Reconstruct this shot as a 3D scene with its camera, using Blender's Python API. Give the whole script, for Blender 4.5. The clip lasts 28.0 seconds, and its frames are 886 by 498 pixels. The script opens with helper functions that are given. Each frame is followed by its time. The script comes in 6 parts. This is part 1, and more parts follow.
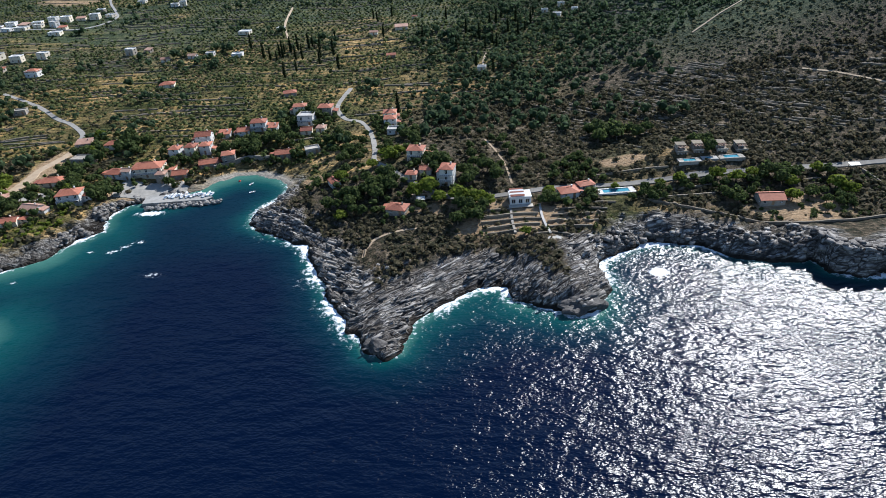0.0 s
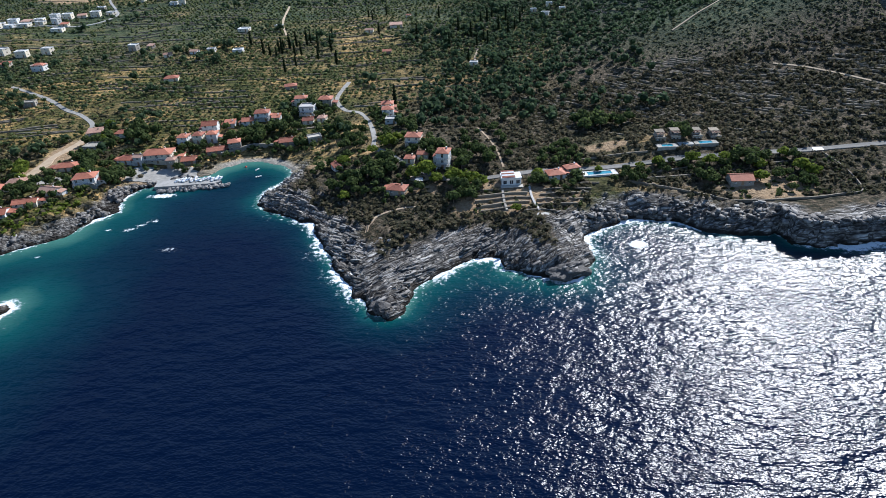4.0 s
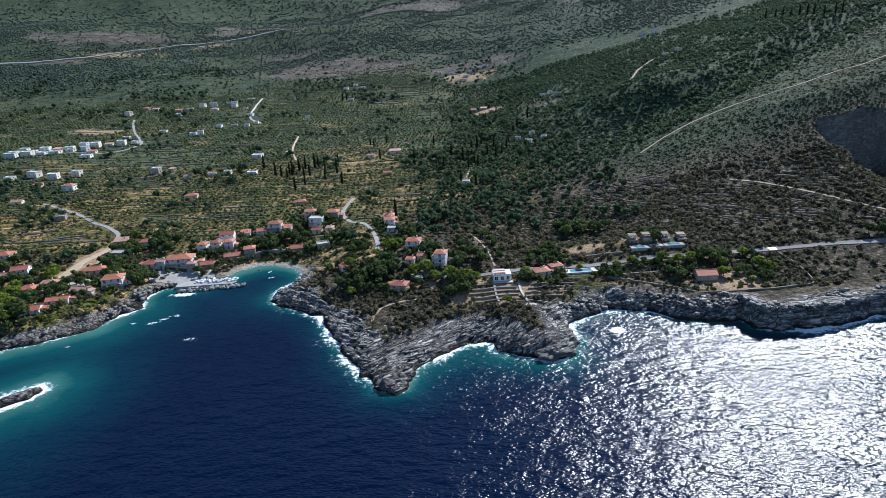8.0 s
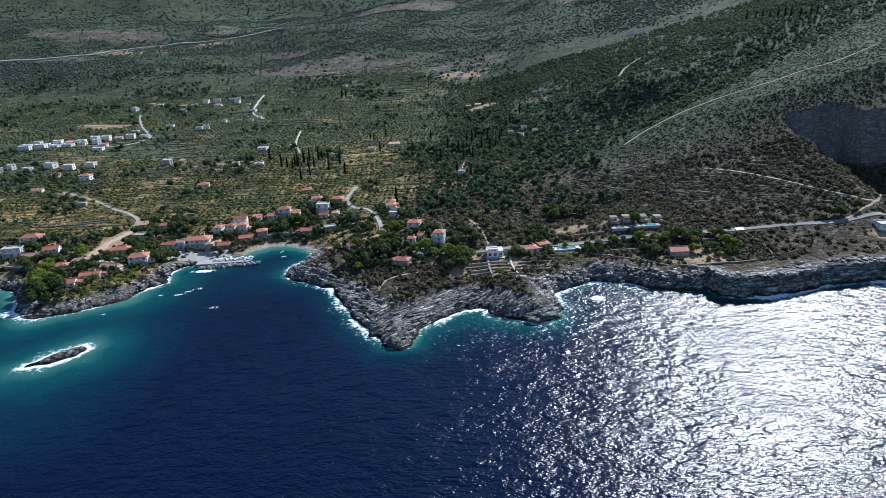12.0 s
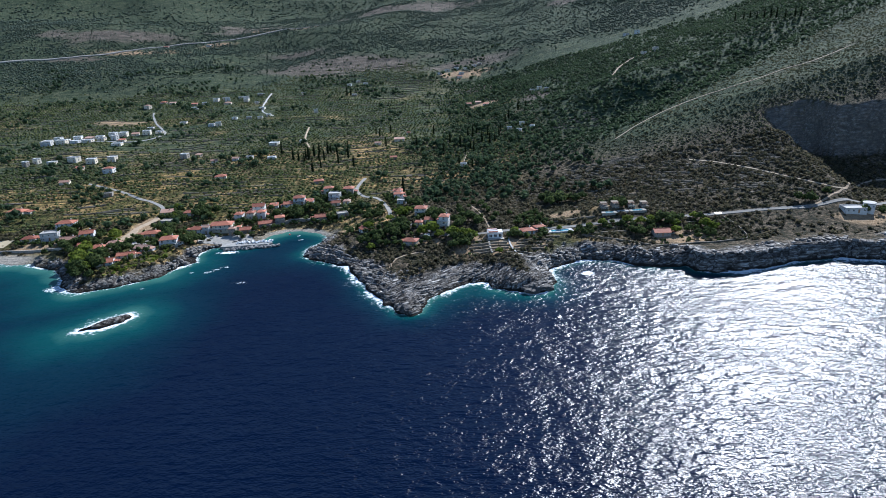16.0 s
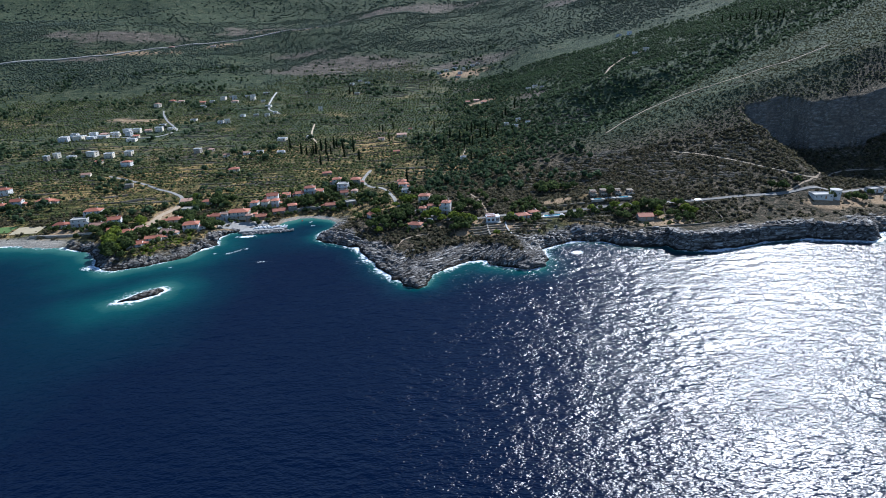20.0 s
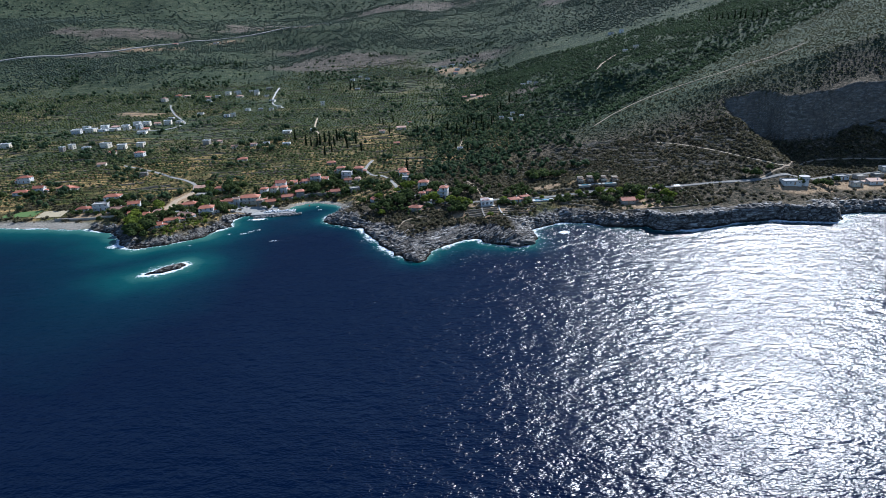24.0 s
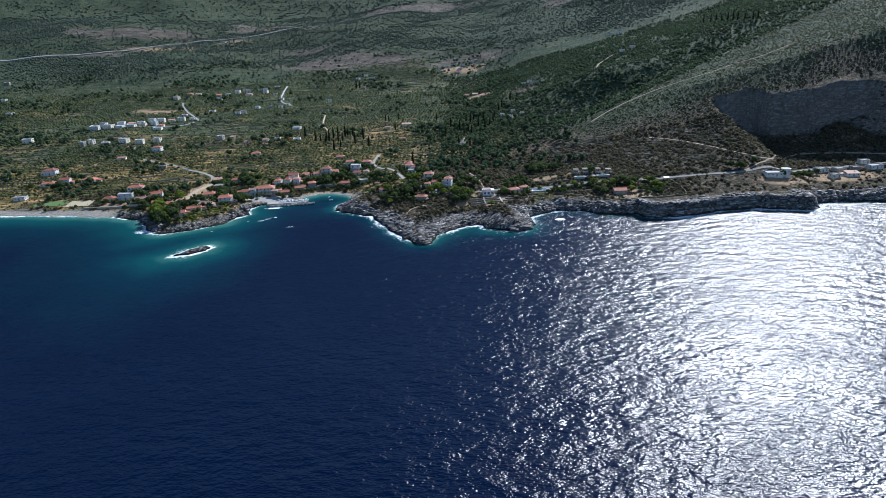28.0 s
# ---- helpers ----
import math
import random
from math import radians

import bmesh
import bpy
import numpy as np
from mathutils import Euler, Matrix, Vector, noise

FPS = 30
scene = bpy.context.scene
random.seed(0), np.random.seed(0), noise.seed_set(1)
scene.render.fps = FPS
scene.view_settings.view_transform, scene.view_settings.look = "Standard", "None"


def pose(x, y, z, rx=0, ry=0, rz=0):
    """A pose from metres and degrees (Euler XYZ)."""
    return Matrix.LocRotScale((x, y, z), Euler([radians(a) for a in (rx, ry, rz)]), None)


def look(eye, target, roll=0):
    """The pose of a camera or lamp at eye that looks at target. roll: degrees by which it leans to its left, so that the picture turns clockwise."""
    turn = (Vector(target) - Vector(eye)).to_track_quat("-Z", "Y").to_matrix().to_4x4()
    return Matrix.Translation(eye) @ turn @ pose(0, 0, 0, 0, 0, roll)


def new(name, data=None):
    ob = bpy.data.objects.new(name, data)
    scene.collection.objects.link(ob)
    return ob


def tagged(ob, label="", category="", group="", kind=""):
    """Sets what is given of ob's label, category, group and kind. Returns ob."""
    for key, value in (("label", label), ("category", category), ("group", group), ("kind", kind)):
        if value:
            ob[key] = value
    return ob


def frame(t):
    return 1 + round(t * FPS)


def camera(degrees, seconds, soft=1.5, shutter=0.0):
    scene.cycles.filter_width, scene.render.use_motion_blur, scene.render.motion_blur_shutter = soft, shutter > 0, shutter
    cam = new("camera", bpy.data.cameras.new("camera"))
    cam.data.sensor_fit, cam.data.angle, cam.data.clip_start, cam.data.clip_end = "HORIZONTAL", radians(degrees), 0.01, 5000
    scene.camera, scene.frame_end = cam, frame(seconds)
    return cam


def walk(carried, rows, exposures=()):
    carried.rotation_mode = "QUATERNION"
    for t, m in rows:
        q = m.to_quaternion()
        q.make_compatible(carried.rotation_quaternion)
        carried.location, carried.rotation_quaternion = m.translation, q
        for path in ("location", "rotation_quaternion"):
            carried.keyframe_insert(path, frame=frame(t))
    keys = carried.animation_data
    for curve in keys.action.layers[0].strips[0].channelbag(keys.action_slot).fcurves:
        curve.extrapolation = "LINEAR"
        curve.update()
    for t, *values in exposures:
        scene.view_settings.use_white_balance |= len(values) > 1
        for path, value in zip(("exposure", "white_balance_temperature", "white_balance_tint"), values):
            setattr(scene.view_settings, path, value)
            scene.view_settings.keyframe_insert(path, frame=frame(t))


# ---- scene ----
cam = camera(72.5, 28.0, soft=0.9)
# seconds, x, y, z, yaw, pitch, lean
PATH = [
    (0, 5.66, 51.31, 119.81, 2.727, -31.6, 3.814),
    (1, 5.06, 47.58, 119.93, 2.435, -31.555, 3.669),
    (2, 4.55, 43.11, 120.07, 2.187, -31.613, 3.492),
    (2.5, 4.12, 39.78, 120.15, 1.99, -31.6, 3.42),
    (4.3, 2.6, 28, 120.4, 1.29, -31.2, 3.17),
    (4.5, 2.42, 26.47, 120.47, 1.1, -30.35, 3.15),
    (5, 2, 23.14, 120.55, 1.02, -25.765, 3.077),
    (5.2, 1.82, 21.6, 120.55, 0.97, -25.36, 3.06),
    (5.5, 1.56, 19.22, 120.56, 0.93, -25.35, 3.04),
    (6, 1.11, 15.29, 120.57, 0.762, -25.342, 3.009),
    (6.2, 1.05, 13.8, 120.55, 0.65, -25.3, 2.98),
    (6.5, 0.99, 11.46, 120.47, 0.48, -22.7, 2.95),
    (6.8, 0.9, 9.2, 120.4, 0.3, -20.1, 2.9),
    (7, 0.87, 7.64, 120.37, 0.191, -19.707, 2.884),
    (7.2, 0.7, 6.1, 120.3, 0.16, -19.68, 2.87),
    (8, 0, 0, 120, 0, -19.644, 2.828),
    (9, -0.57, -7.8, 119.75, -0.239, -19.668, 2.772),
    (10, -1.24, -15.78, 119.79, -0.339, -19.677, 2.666),
    (11, -2.12, -23.81, 120.14, -0.387, -19.705, 2.608),
    (12, -2.96, -31.77, 120.33, -0.598, -19.747, 2.611),
    (15, -5.85, -56.68, 121.09, -0.681, -19.693, 2.669),
    (16, -7.06, -64.67, 121.29, -0.684, -19.739, 2.622),
    (17, -8.13, -72.85, 121.44, -0.806, -19.73, 2.575),
    (18, -9.09, -81.07, 121.58, -0.809, -19.718, 2.55),
    (19, -9.93, -89.41, 121.61, -0.88, -19.674, 2.583),
    (20, -10.74, -97.67, 121.52, -0.926, -19.674, 2.591),
    (21, -11.27, -105.52, 121.25, -0.978, -19.655, 2.642),
    (24, -12.19, -130.13, 121.07, -1.188, -19.854, 2.419),
    (25, -13.24, -138.22, 121.12, -1.18, -19.849, 2.355),
    (26, -14.1, -146.13, 121.25, -1.21, -19.841, 2.309),
    (27, -14.69, -153.53, 121.39, -1.178, -19.857, 2.313),
    (28, -15.23, -160.31, 121.72, -1.053, -19.834, 2.346),
]


def heading(x, y, z, yaw, pitch, lean):
    return pose(x, y, z, 0, 0, yaw) @ pose(0, 0, 0, 90 + pitch, 0, 0) @ pose(0, 0, 0, 0, 0, -lean)


walk(cam, [(t, heading(*p)) for t, *p in PATH], [(0, 0.68, 5780, 10), (7, 0.70, 5440, 10), (28, 0.57, 5360, 10)])

# ---- light: a clear day, the sun ahead and to the right ----
SUN_HIGH, SUN_RIGHT = 37.0, 35.0
world = bpy.data.worlds.new("sky")
scene.world = world
world.use_nodes = True
wn, wl = world.node_tree.nodes, world.node_tree.links
sky = wn.new("ShaderNodeTexSky")
sky.sky_type, sky.sun_disc = "NISHITA", False
sky.sun_elevation, sky.sun_rotation = radians(SUN_HIGH), radians(SUN_RIGHT)
sky.air_density, sky.dust_density, sky.ozone_density = 1.0, 0.25, 2.0
wl.new(sky.outputs[0], wn["Background"].inputs[0])
wn["Background"].inputs[1].default_value = 0.085
sun = new("sun", bpy.data.lights.new("sun", "SUN"))
sun.data.energy, sun.data.angle, sun.data.color = 5.0, radians(0.53), (1.0, 0.94, 0.85)
toward = Vector((math.sin(radians(SUN_RIGHT)) * math.cos(radians(SUN_HIGH)),
                 math.cos(radians(SUN_RIGHT)) * math.cos(radians(SUN_HIGH)), math.sin(radians(SUN_HIGH))))
sun.matrix_world = look(toward * 1000, (0, 0, 0))

# ---- materials ----
def material(name, build):
    m = bpy.data.materials.new(name)
    m.use_nodes = True
    nt = m.node_tree
    build(nt, nt.nodes["Principled BSDF"])
    return m


def node(nt, kind, values=(), **props):
    n = nt.nodes.new(kind)
    for k, v in props.items():
        setattr(n, k, v)
    for k, v in values:
        if hasattr(v, "is_linked"):
            nt.links.new(v, n.inputs[k])
        else:
            n.inputs[k].default_value = v
    return n


def place(nt):
    return node(nt, "ShaderNodeNewGeometry").outputs["Position"]


def speck(nt, at, scale, detail=4.0, rough=0.6):
    return node(nt, "ShaderNodeTexNoise", [("Vector", at), ("Scale", scale), ("Detail", detail), ("Roughness", rough)]).outputs["Fac"]


def ramp(nt, fac, stops):
    r = node(nt, "ShaderNodeValToRGB", [(0, fac)])
    e = r.color_ramp.elements
    while len(e) < len(stops):
        e.new(0.5)
    for k, (p, c) in zip(e, stops):
        k.position, k.color = p, (*c, 1) if len(c) == 3 else c
    return r.outputs[0]


def mixed(nt, fac, a, b, mode="MIX"):
    n = node(nt, "ShaderNodeMix", data_type="RGBA", blend_type=mode)
    for k, v in ((0, fac), (6, a), (7, b)):
        if hasattr(v, "is_linked"):
            nt.links.new(v, n.inputs[k])
        else:
            n.inputs[k].default_value = v if k == 0 or len(v) == 4 else (*v, 1)
    return n.outputs[2]


def calc(nt, op, a, b=0.0, clamp=False):
    n = node(nt, "ShaderNodeMath", operation=op, use_clamp=clamp)
    for k, v in ((0, a), (1, b)):
        if hasattr(v, "is_linked"):
            nt.links.new(v, n.inputs[k])
        else:
            n.inputs[k].default_value = v
    return n.outputs[0]


def span(nt, v, lo, hi):
    return node(nt, "ShaderNodeMapRange", [("Value", v), ("From Min", lo), ("From Max", hi)], interpolation_type="SMOOTHSTEP").outputs[0]


def attribute(nt, name):
    return node(nt, "ShaderNodeAttribute", attribute_name=name).outputs["Fac"]


def bumped(nt, bsdf, h, strength, distance):
    b = node(nt, "ShaderNodeBump", [("Height", h), ("Strength", strength), ("Distance", distance)])
    nt.links.new(b.outputs[0], bsdf.inputs["Normal"])


def plain(name, a, b, scale=1.0, rough=0.8, metal=0.0, bump=0.0):
    """A surface that wavers between two colours, with patches at two scales."""
    def build(nt, bsdf):
        at = place(nt)
        f = calc(nt, "ADD", calc(nt, "MULTIPLY", speck(nt, at, scale, 5), 0.6), calc(nt, "MULTIPLY", speck(nt, at, scale * 0.13, 2), 0.4))
        own = node(nt, "ShaderNodeObjectInfo").outputs["Random"]
        f = calc(nt, "ADD", f, calc(nt, "MULTIPLY", calc(nt, "SUBTRACT", own, 0.5), 0.3))
        nt.links.new(ramp(nt, f, [(0.3, a), (0.7, b)]), bsdf.inputs["Base Color"])
        bsdf.inputs["Roughness"].default_value, bsdf.inputs["Metallic"].default_value = rough, metal
        if bump:
            bumped(nt, bsdf, speck(nt, at, scale * 3, 4), 0.6, bump)
    return material(name, build)


def ground_build(nt, bsdf):
    at = place(nt)
    big, mid, fine = speck(nt, at, 0.012, 5), speck(nt, at, 0.06, 5), speck(nt, at, 0.7, 5)
    soil = ramp(nt, mid, [(0.3, (0.12, 0.092, 0.045)), (0.52, (0.23, 0.165, 0.085)), (0.72, (0.36, 0.26, 0.145))])
    grass = ramp(nt, fine, [(0.3, (0.035, 0.042, 0.016)), (0.6, (0.085, 0.085, 0.035)), (0.8, (0.16, 0.135, 0.07))])
    land = mixed(nt, span(nt, calc(nt, "ADD", calc(nt, "MULTIPLY", big, 0.6), calc(nt, "MULTIPLY", mid, 0.4)), 0.42, 0.58), grass, soil)
    tuft = calc(nt, "ADD", calc(nt, "MULTIPLY", speck(nt, at, 0.42, 6, 0.65), 0.75), calc(nt, "MULTIPLY", mid, 0.25))
    scrub = ramp(nt, tuft, [(0.41, (0.026, 0.029, 0.019)), (0.49, (0.066, 0.055, 0.038)), (0.56, (0.125, 0.098, 0.070)), (0.66, (0.25, 0.20, 0.15))])
    # narrow terraces along the slope: dry straw and greener strips
    along = node(nt, "ShaderNodeMapping", [("Vector", at), ("Scale", (0.022, 0.24, 0.1))]).outputs[0]
    strips = speck(nt, along, 1.0, 4, 0.65)
    land = mixed(nt, 1.0, land, ramp(nt, strips, [(0.36, (0.42, 0.50, 0.40)), (0.48, (0.85, 0.88, 0.80)), (0.56, (1.5, 1.4, 1.2)), (0.64, (2.0, 1.75, 1.4))]), "MULTIPLY")
    land = mixed(nt, attribute(nt, "wild"), land, scrub)
    fleck = ramp(nt, speck(nt, at, 0.8, 7, 0.72), [(0.36, (0.42, 0.46, 0.36)), (0.5, (0.95, 0.95, 0.92)), (0.62, (1.45, 1.38, 1.28))])
    land = mixed(nt, 1.0, land, fleck, "MULTIPLY")
    sward = calc(nt, "ADD", calc(nt, "MULTIPLY", speck(nt, at, 0.2, 7, 0.7), 0.7), calc(nt, "MULTIPLY", mid, 0.3))
    lush = ramp(nt, sward, [(0.40, (0.024, 0.040, 0.024)), (0.49, (0.046, 0.066, 0.038)), (0.57, (0.082, 0.096, 0.055)), (0.68, (0.17, 0.15, 0.10))])
    lush = mixed(nt, 1.0, lush, ramp(nt, strips, [(0.38, (0.6, 0.68, 0.66)), (0.5, (0.95, 0.97, 0.95)), (0.62, (1.5, 1.38, 1.25))]), "MULTIPLY")
    land = mixed(nt, attribute(nt, "lush"), land, lush)
    worn = ramp(nt, calc(nt, "ADD", calc(nt, "MULTIPLY", strips, 0.6), calc(nt, "MULTIPLY", speck(nt, at, 0.08, 6, 0.7), 0.4)),
                [(0.38, (0.045, 0.047, 0.036)), (0.48, (0.10, 0.085, 0.066)), (0.56, (0.165, 0.135, 0.105)), (0.66, (0.27, 0.225, 0.185))])
    land = mixed(nt, attribute(nt, "bare"), land, worn)
    # limestone: pale grey, in thin tilted beds with dark joints
    flow = node(nt, "ShaderNodeCombineXYZ", [(0, attribute(nt, "along")), (1, attribute(nt, "across")), (2, node(nt, "ShaderNodeSeparateXYZ", [(0, at)]).outputs[2])]).outputs[0]
    turned = node(nt, "ShaderNodeMapping", [("Vector", flow), ("Scale", (1 / 10, 1 / 0.8, 1 / 1.4))]).outputs[0]
    beds = speck(nt, turned, 1.0, 6, 0.65)
    stone = ramp(nt, beds, [(0.37, (0.034, 0.031, 0.029)), (0.45, (0.10, 0.094, 0.088)), (0.53, (0.24, 0.23, 0.215)), (0.64, (0.58, 0.56, 0.53))])
    stone = mixed(nt, span(nt, speck(nt, at, 0.09, 5), 0.46, 0.6), stone, mixed(nt, 0.6, stone, (0.075, 0.062, 0.052)))
    stone = mixed(nt, 0.3, stone, ramp(nt, fine, [(0.35, (0.04, 0.036, 0.033)), (0.7, (0.34, 0.32, 0.295))]))
    # blocks with open joints, large and small
    bent = mixed(nt, 0.12, flow, node(nt, "ShaderNodeTexNoise", [("Vector", at), ("Scale", 0.4), ("Detail", 3.0)]).outputs["Color"], "LINEAR_LIGHT")
    lain = node(nt, "ShaderNodeMapping", [("Vector", bent), ("Scale", (1 / 13, 1 / 0.9, 1 / 1.3))]).outputs[0]
    joints = [node(nt, "ShaderNodeTexVoronoi", [("Vector", lain), ("Scale", k)], feature="DISTANCE_TO_EDGE").outputs["Distance"] for k in (0.42, 1.1)]
    tone = node(nt, "ShaderNodeTexVoronoi", [("Vector", lain), ("Scale", 1.1)]).outputs["Color"]
    tone = node(nt, "ShaderNodeSeparateColor", [(0, tone)]).outputs[0]
    stone = mixed(nt, 1.0, stone, ramp(nt, tone, [(0.1, (1.0, 1.0, 1.03)), (0.9, (1.8, 1.77, 1.72))]), "MULTIPLY")
    pitted = ramp(nt, speck(nt, at, 0.5, 7, 0.75), [(0.38, (0.022, 0.020, 0.019)), (0.5, (0.105, 0.097, 0.088)), (0.62, (0.33, 0.31, 0.28))])
    stone = mixed(nt, attribute(nt, "karst"), stone, pitted)
    gap = calc(nt, "MULTIPLY", span(nt, joints[0], 0.0, 0.10), calc(nt, "ADD", calc(nt, "MULTIPLY", span(nt, joints[1], 0.0, 0.12), 0.7), 0.3))
    stone = mixed(nt, calc(nt, "MAXIMUM", attribute(nt, "karst"), calc(nt, "ADD", calc(nt, "MULTIPLY", gap, 0.8), 0.2)), (0.018, 0.017, 0.016), stone)
    up = node(nt, "ShaderNodeSeparateXYZ", [(0, at)]).outputs[2]
    # stone above 18 m lightened in colour, standing in for haze on the crag
    stone = mixed(nt, calc(nt, "MULTIPLY", span(nt, up, 18, 32), 0.4), stone, (0.32, 0.31, 0.29))
    land = mixed(nt, attribute(nt, "rock"), land, stone)
    tide = calc(nt, "ADD", node(nt, "ShaderNodeSeparateXYZ", [(0, at)]).outputs[2], calc(nt, "MULTIPLY", calc(nt, "SUBTRACT", speck(nt, at, 0.25, 4), 0.5), 4.0))
    wet = mixed(nt, span(nt, tide, 1.7, 0.5), land, (0.03, 0.026, 0.022))
    land = mixed(nt, attribute(nt, "rock"), land, wet)
    sand = ramp(nt, fine, [(0.3, (0.22, 0.20, 0.165)), (0.7, (0.38, 0.345, 0.29))])
    land = mixed(nt, attribute(nt, "sand"), land, sand)
    earth = ramp(nt, fine, [(0.3, (0.24, 0.16, 0.09)), (0.7, (0.40, 0.29, 0.18))])
    land = mixed(nt, attribute(nt, "earth"), land, earth)
    nt.links.new(land, bsdf.inputs["Base Color"])
    bsdf.inputs["Roughness"].default_value = 0.9
    bsdf.inputs["Specular IOR Level"].default_value = 0.06
    relief = calc(nt, "ADD", calc(nt, "MULTIPLY", beds, 2.5), calc(nt, "MULTIPLY", calc(nt, "MULTIPLY", gap, attribute(nt, "rock")), 1.3))
    bumped(nt, bsdf, calc(nt, "ADD", fine, relief), 0.9, 0.6)


def sea_build(nt, bsdf):
    at = place(nt)
    depth = attribute(nt, "depth")
    murk = calc(nt, "ADD", depth, calc(nt, "MULTIPLY", calc(nt, "SUBTRACT", speck(nt, at, 0.03, 4), 0.5), 0.35))
    water = ramp(nt, murk, [(0.0, (0.05, 0.145, 0.115)), (0.2, (0.004, 0.050, 0.052)), (0.5, (0.0007, 0.016, 0.028)), (0.92, (0.0001, 0.0030, 0.0150))])
    wind = node(nt, "ShaderNodeMapping", [("Vector", at), ("Rotation", (0, 0, radians(12))), ("Scale", (0.55, 1, 1))]).outputs[0]
    swell = speck(nt, wind, 0.10, 1, 0.5)
    roller = speck(nt, wind, 0.21, 1, 0.5)
    chop = speck(nt, wind, 0.6, 1.5, 0.5)
    wavelet = speck(nt, wind, 1.5, 1, 0.5)
    ripple = speck(nt, wind, 2.8, 1, 0.5)
    gust = span(nt, speck(nt, wind, 0.03, 4, 0.65), 0.34, 0.66)
    froth = calc(nt, "ADD", attribute(nt, "foam"), calc(nt, "MULTIPLY", calc(nt, "SUBTRACT", speck(nt, at, 0.5, 8, 0.75), 0.5), 2.2))
    froth = span(nt, froth, 0.46, 0.80)
    fresh = calc(nt, "MULTIPLY", calc(nt, "ADD", calc(nt, "MULTIPLY", wavelet, 0.46), calc(nt, "MULTIPLY", ripple, 0.16)), calc(nt, "ADD", calc(nt, "MULTIPLY", gust, 0.5), 0.6))
    h = calc(nt, "ADD", calc(nt, "ADD", calc(nt, "ADD", calc(nt, "MULTIPLY", swell, 1.2), calc(nt, "MULTIPLY", roller, 1.35)), calc(nt, "MULTIPLY", chop, 0.85)), fresh)
    bump = node(nt, "ShaderNodeBump", [("Height", h), ("Strength", 1.0), ("Distance", 0.66)]).outputs[0]
    body = node(nt, "ShaderNodeBsdfDiffuse", [("Color", mixed(nt, froth, water, (0.75, 0.78, 0.8)))])
    gloss = node(nt, "ShaderNodeBsdfGlossy", [("Color", (0.97, 0.97, 0.98, 1)), ("Roughness", 0.30), ("Normal", bump)], distribution="BECKMANN")
    rim = node(nt, "ShaderNodeFresnel", [("IOR", 1.30), ("Normal", bump)]).outputs[0]
    rim = calc(nt, "MINIMUM", rim, 0.06)  # steep faces of the waves turn to the viewer
    rim = calc(nt, "MULTIPLY", rim, calc(nt, "SUBTRACT", 1.0, calc(nt, "MULTIPLY", froth, 0.8)))
    both = node(nt, "ShaderNodeMixShader", [(0, rim), (1, body.outputs[0]), (2, gloss.outputs[0])])
    nt.links.new(both.outputs[0], nt.nodes["Material Output"].inputs[0])


GROUND = material("dry_ground", ground_build)
SEA = material("sea_water", sea_build)


def leaves(name, dark, light, size=0.12):
    def build(nt, bsdf):
        at = place(nt)
        own = node(nt, "ShaderNodeNewGeometry").outputs["Random Per Island"]
        f = calc(nt, "ADD", calc(nt, "MULTIPLY", speck(nt, at, size, 3), 0.7), calc(nt, "MULTIPLY", own, 0.3))
        colour = ramp(nt, f, [(0.3, dark), (0.72, light)])
        nt.links.new(colour, bsdf.inputs["Base Color"])
        bsdf.inputs["Roughness"].default_value = 0.75
        bsdf.inputs["Specular IOR Level"].default_value = 0.06
        glow = node(nt, "ShaderNodeBsdfTranslucent", [("Color", colour)])
        both = node(nt, "ShaderNodeMixShader", [(0, 0.48), (1, bsdf.outputs[0]), (2, glow.outputs[0])])
        nt.links.new(both.outputs[0], nt.nodes["Material Output"].inputs[0])
    return material(name, build)


OLIVE = leaves("olive_leaves", (0.066, 0.094, 0.036), (0.195, 0.21, 0.088))
SCRUB = leaves("scrub_leaves", (0.050, 0.055, 0.030), (0.17, 0.14, 0.085), 0.2)
SPUR_LEAF = leaves("spur_scrub_leaves", (0.075, 0.090, 0.045), (0.19, 0.185, 0.10), 0.1)
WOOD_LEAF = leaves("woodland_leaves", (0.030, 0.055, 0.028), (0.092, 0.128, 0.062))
# far slopes: aerial haze put into the leaf colour, paler and bluer
HAZED_LEAF = leaves("distant_woodland", (0.078, 0.112, 0.082), (0.165, 0.195, 0.145), 0.02)
PINE = leaves("pine_needles", (0.08, 0.11, 0.016), (0.20, 0.24, 0.04), 0.3)
CYPRESS = leaves("cypress_leaves", (0.012, 0.020, 0.009), (0.032, 0.045, 0.018), 0.3)
GARDEN = leaves("garden_leaves", (0.034, 0.056, 0.018), (0.105, 0.132, 0.045), 0.3)
BARK = plain("bark", (0.06, 0.045, 0.03), (0.14, 0.11, 0.08), 3)
TILE = plain("terracotta_tiles", (0.19, 0.055, 0.030), (0.42, 0.150, 0.085), 0.9, 0.8, 0, 0.05)
OLD_TILE = plain("faded_tiles", (0.27, 0.14, 0.095), (0.42, 0.26, 0.19), 0.9, 0.8, 0, 0.05)
WHITE = plain("white_plaster", (0.46, 0.45, 0.43), (0.70, 0.69, 0.66), 0.6, 0.7)
CREAM = plain("cream_plaster", (0.55, 0.48, 0.37), (0.72, 0.65, 0.52), 0.6, 0.7)
STONE = plain("rubble_stone", (0.16, 0.14, 0.115), (0.36, 0.32, 0.27), 1.6, 0.9, 0, 0.08)
CONCRETE = plain("pale_concrete", (0.25, 0.24, 0.22), (0.48, 0.46, 0.43), 0.5, 0.9)
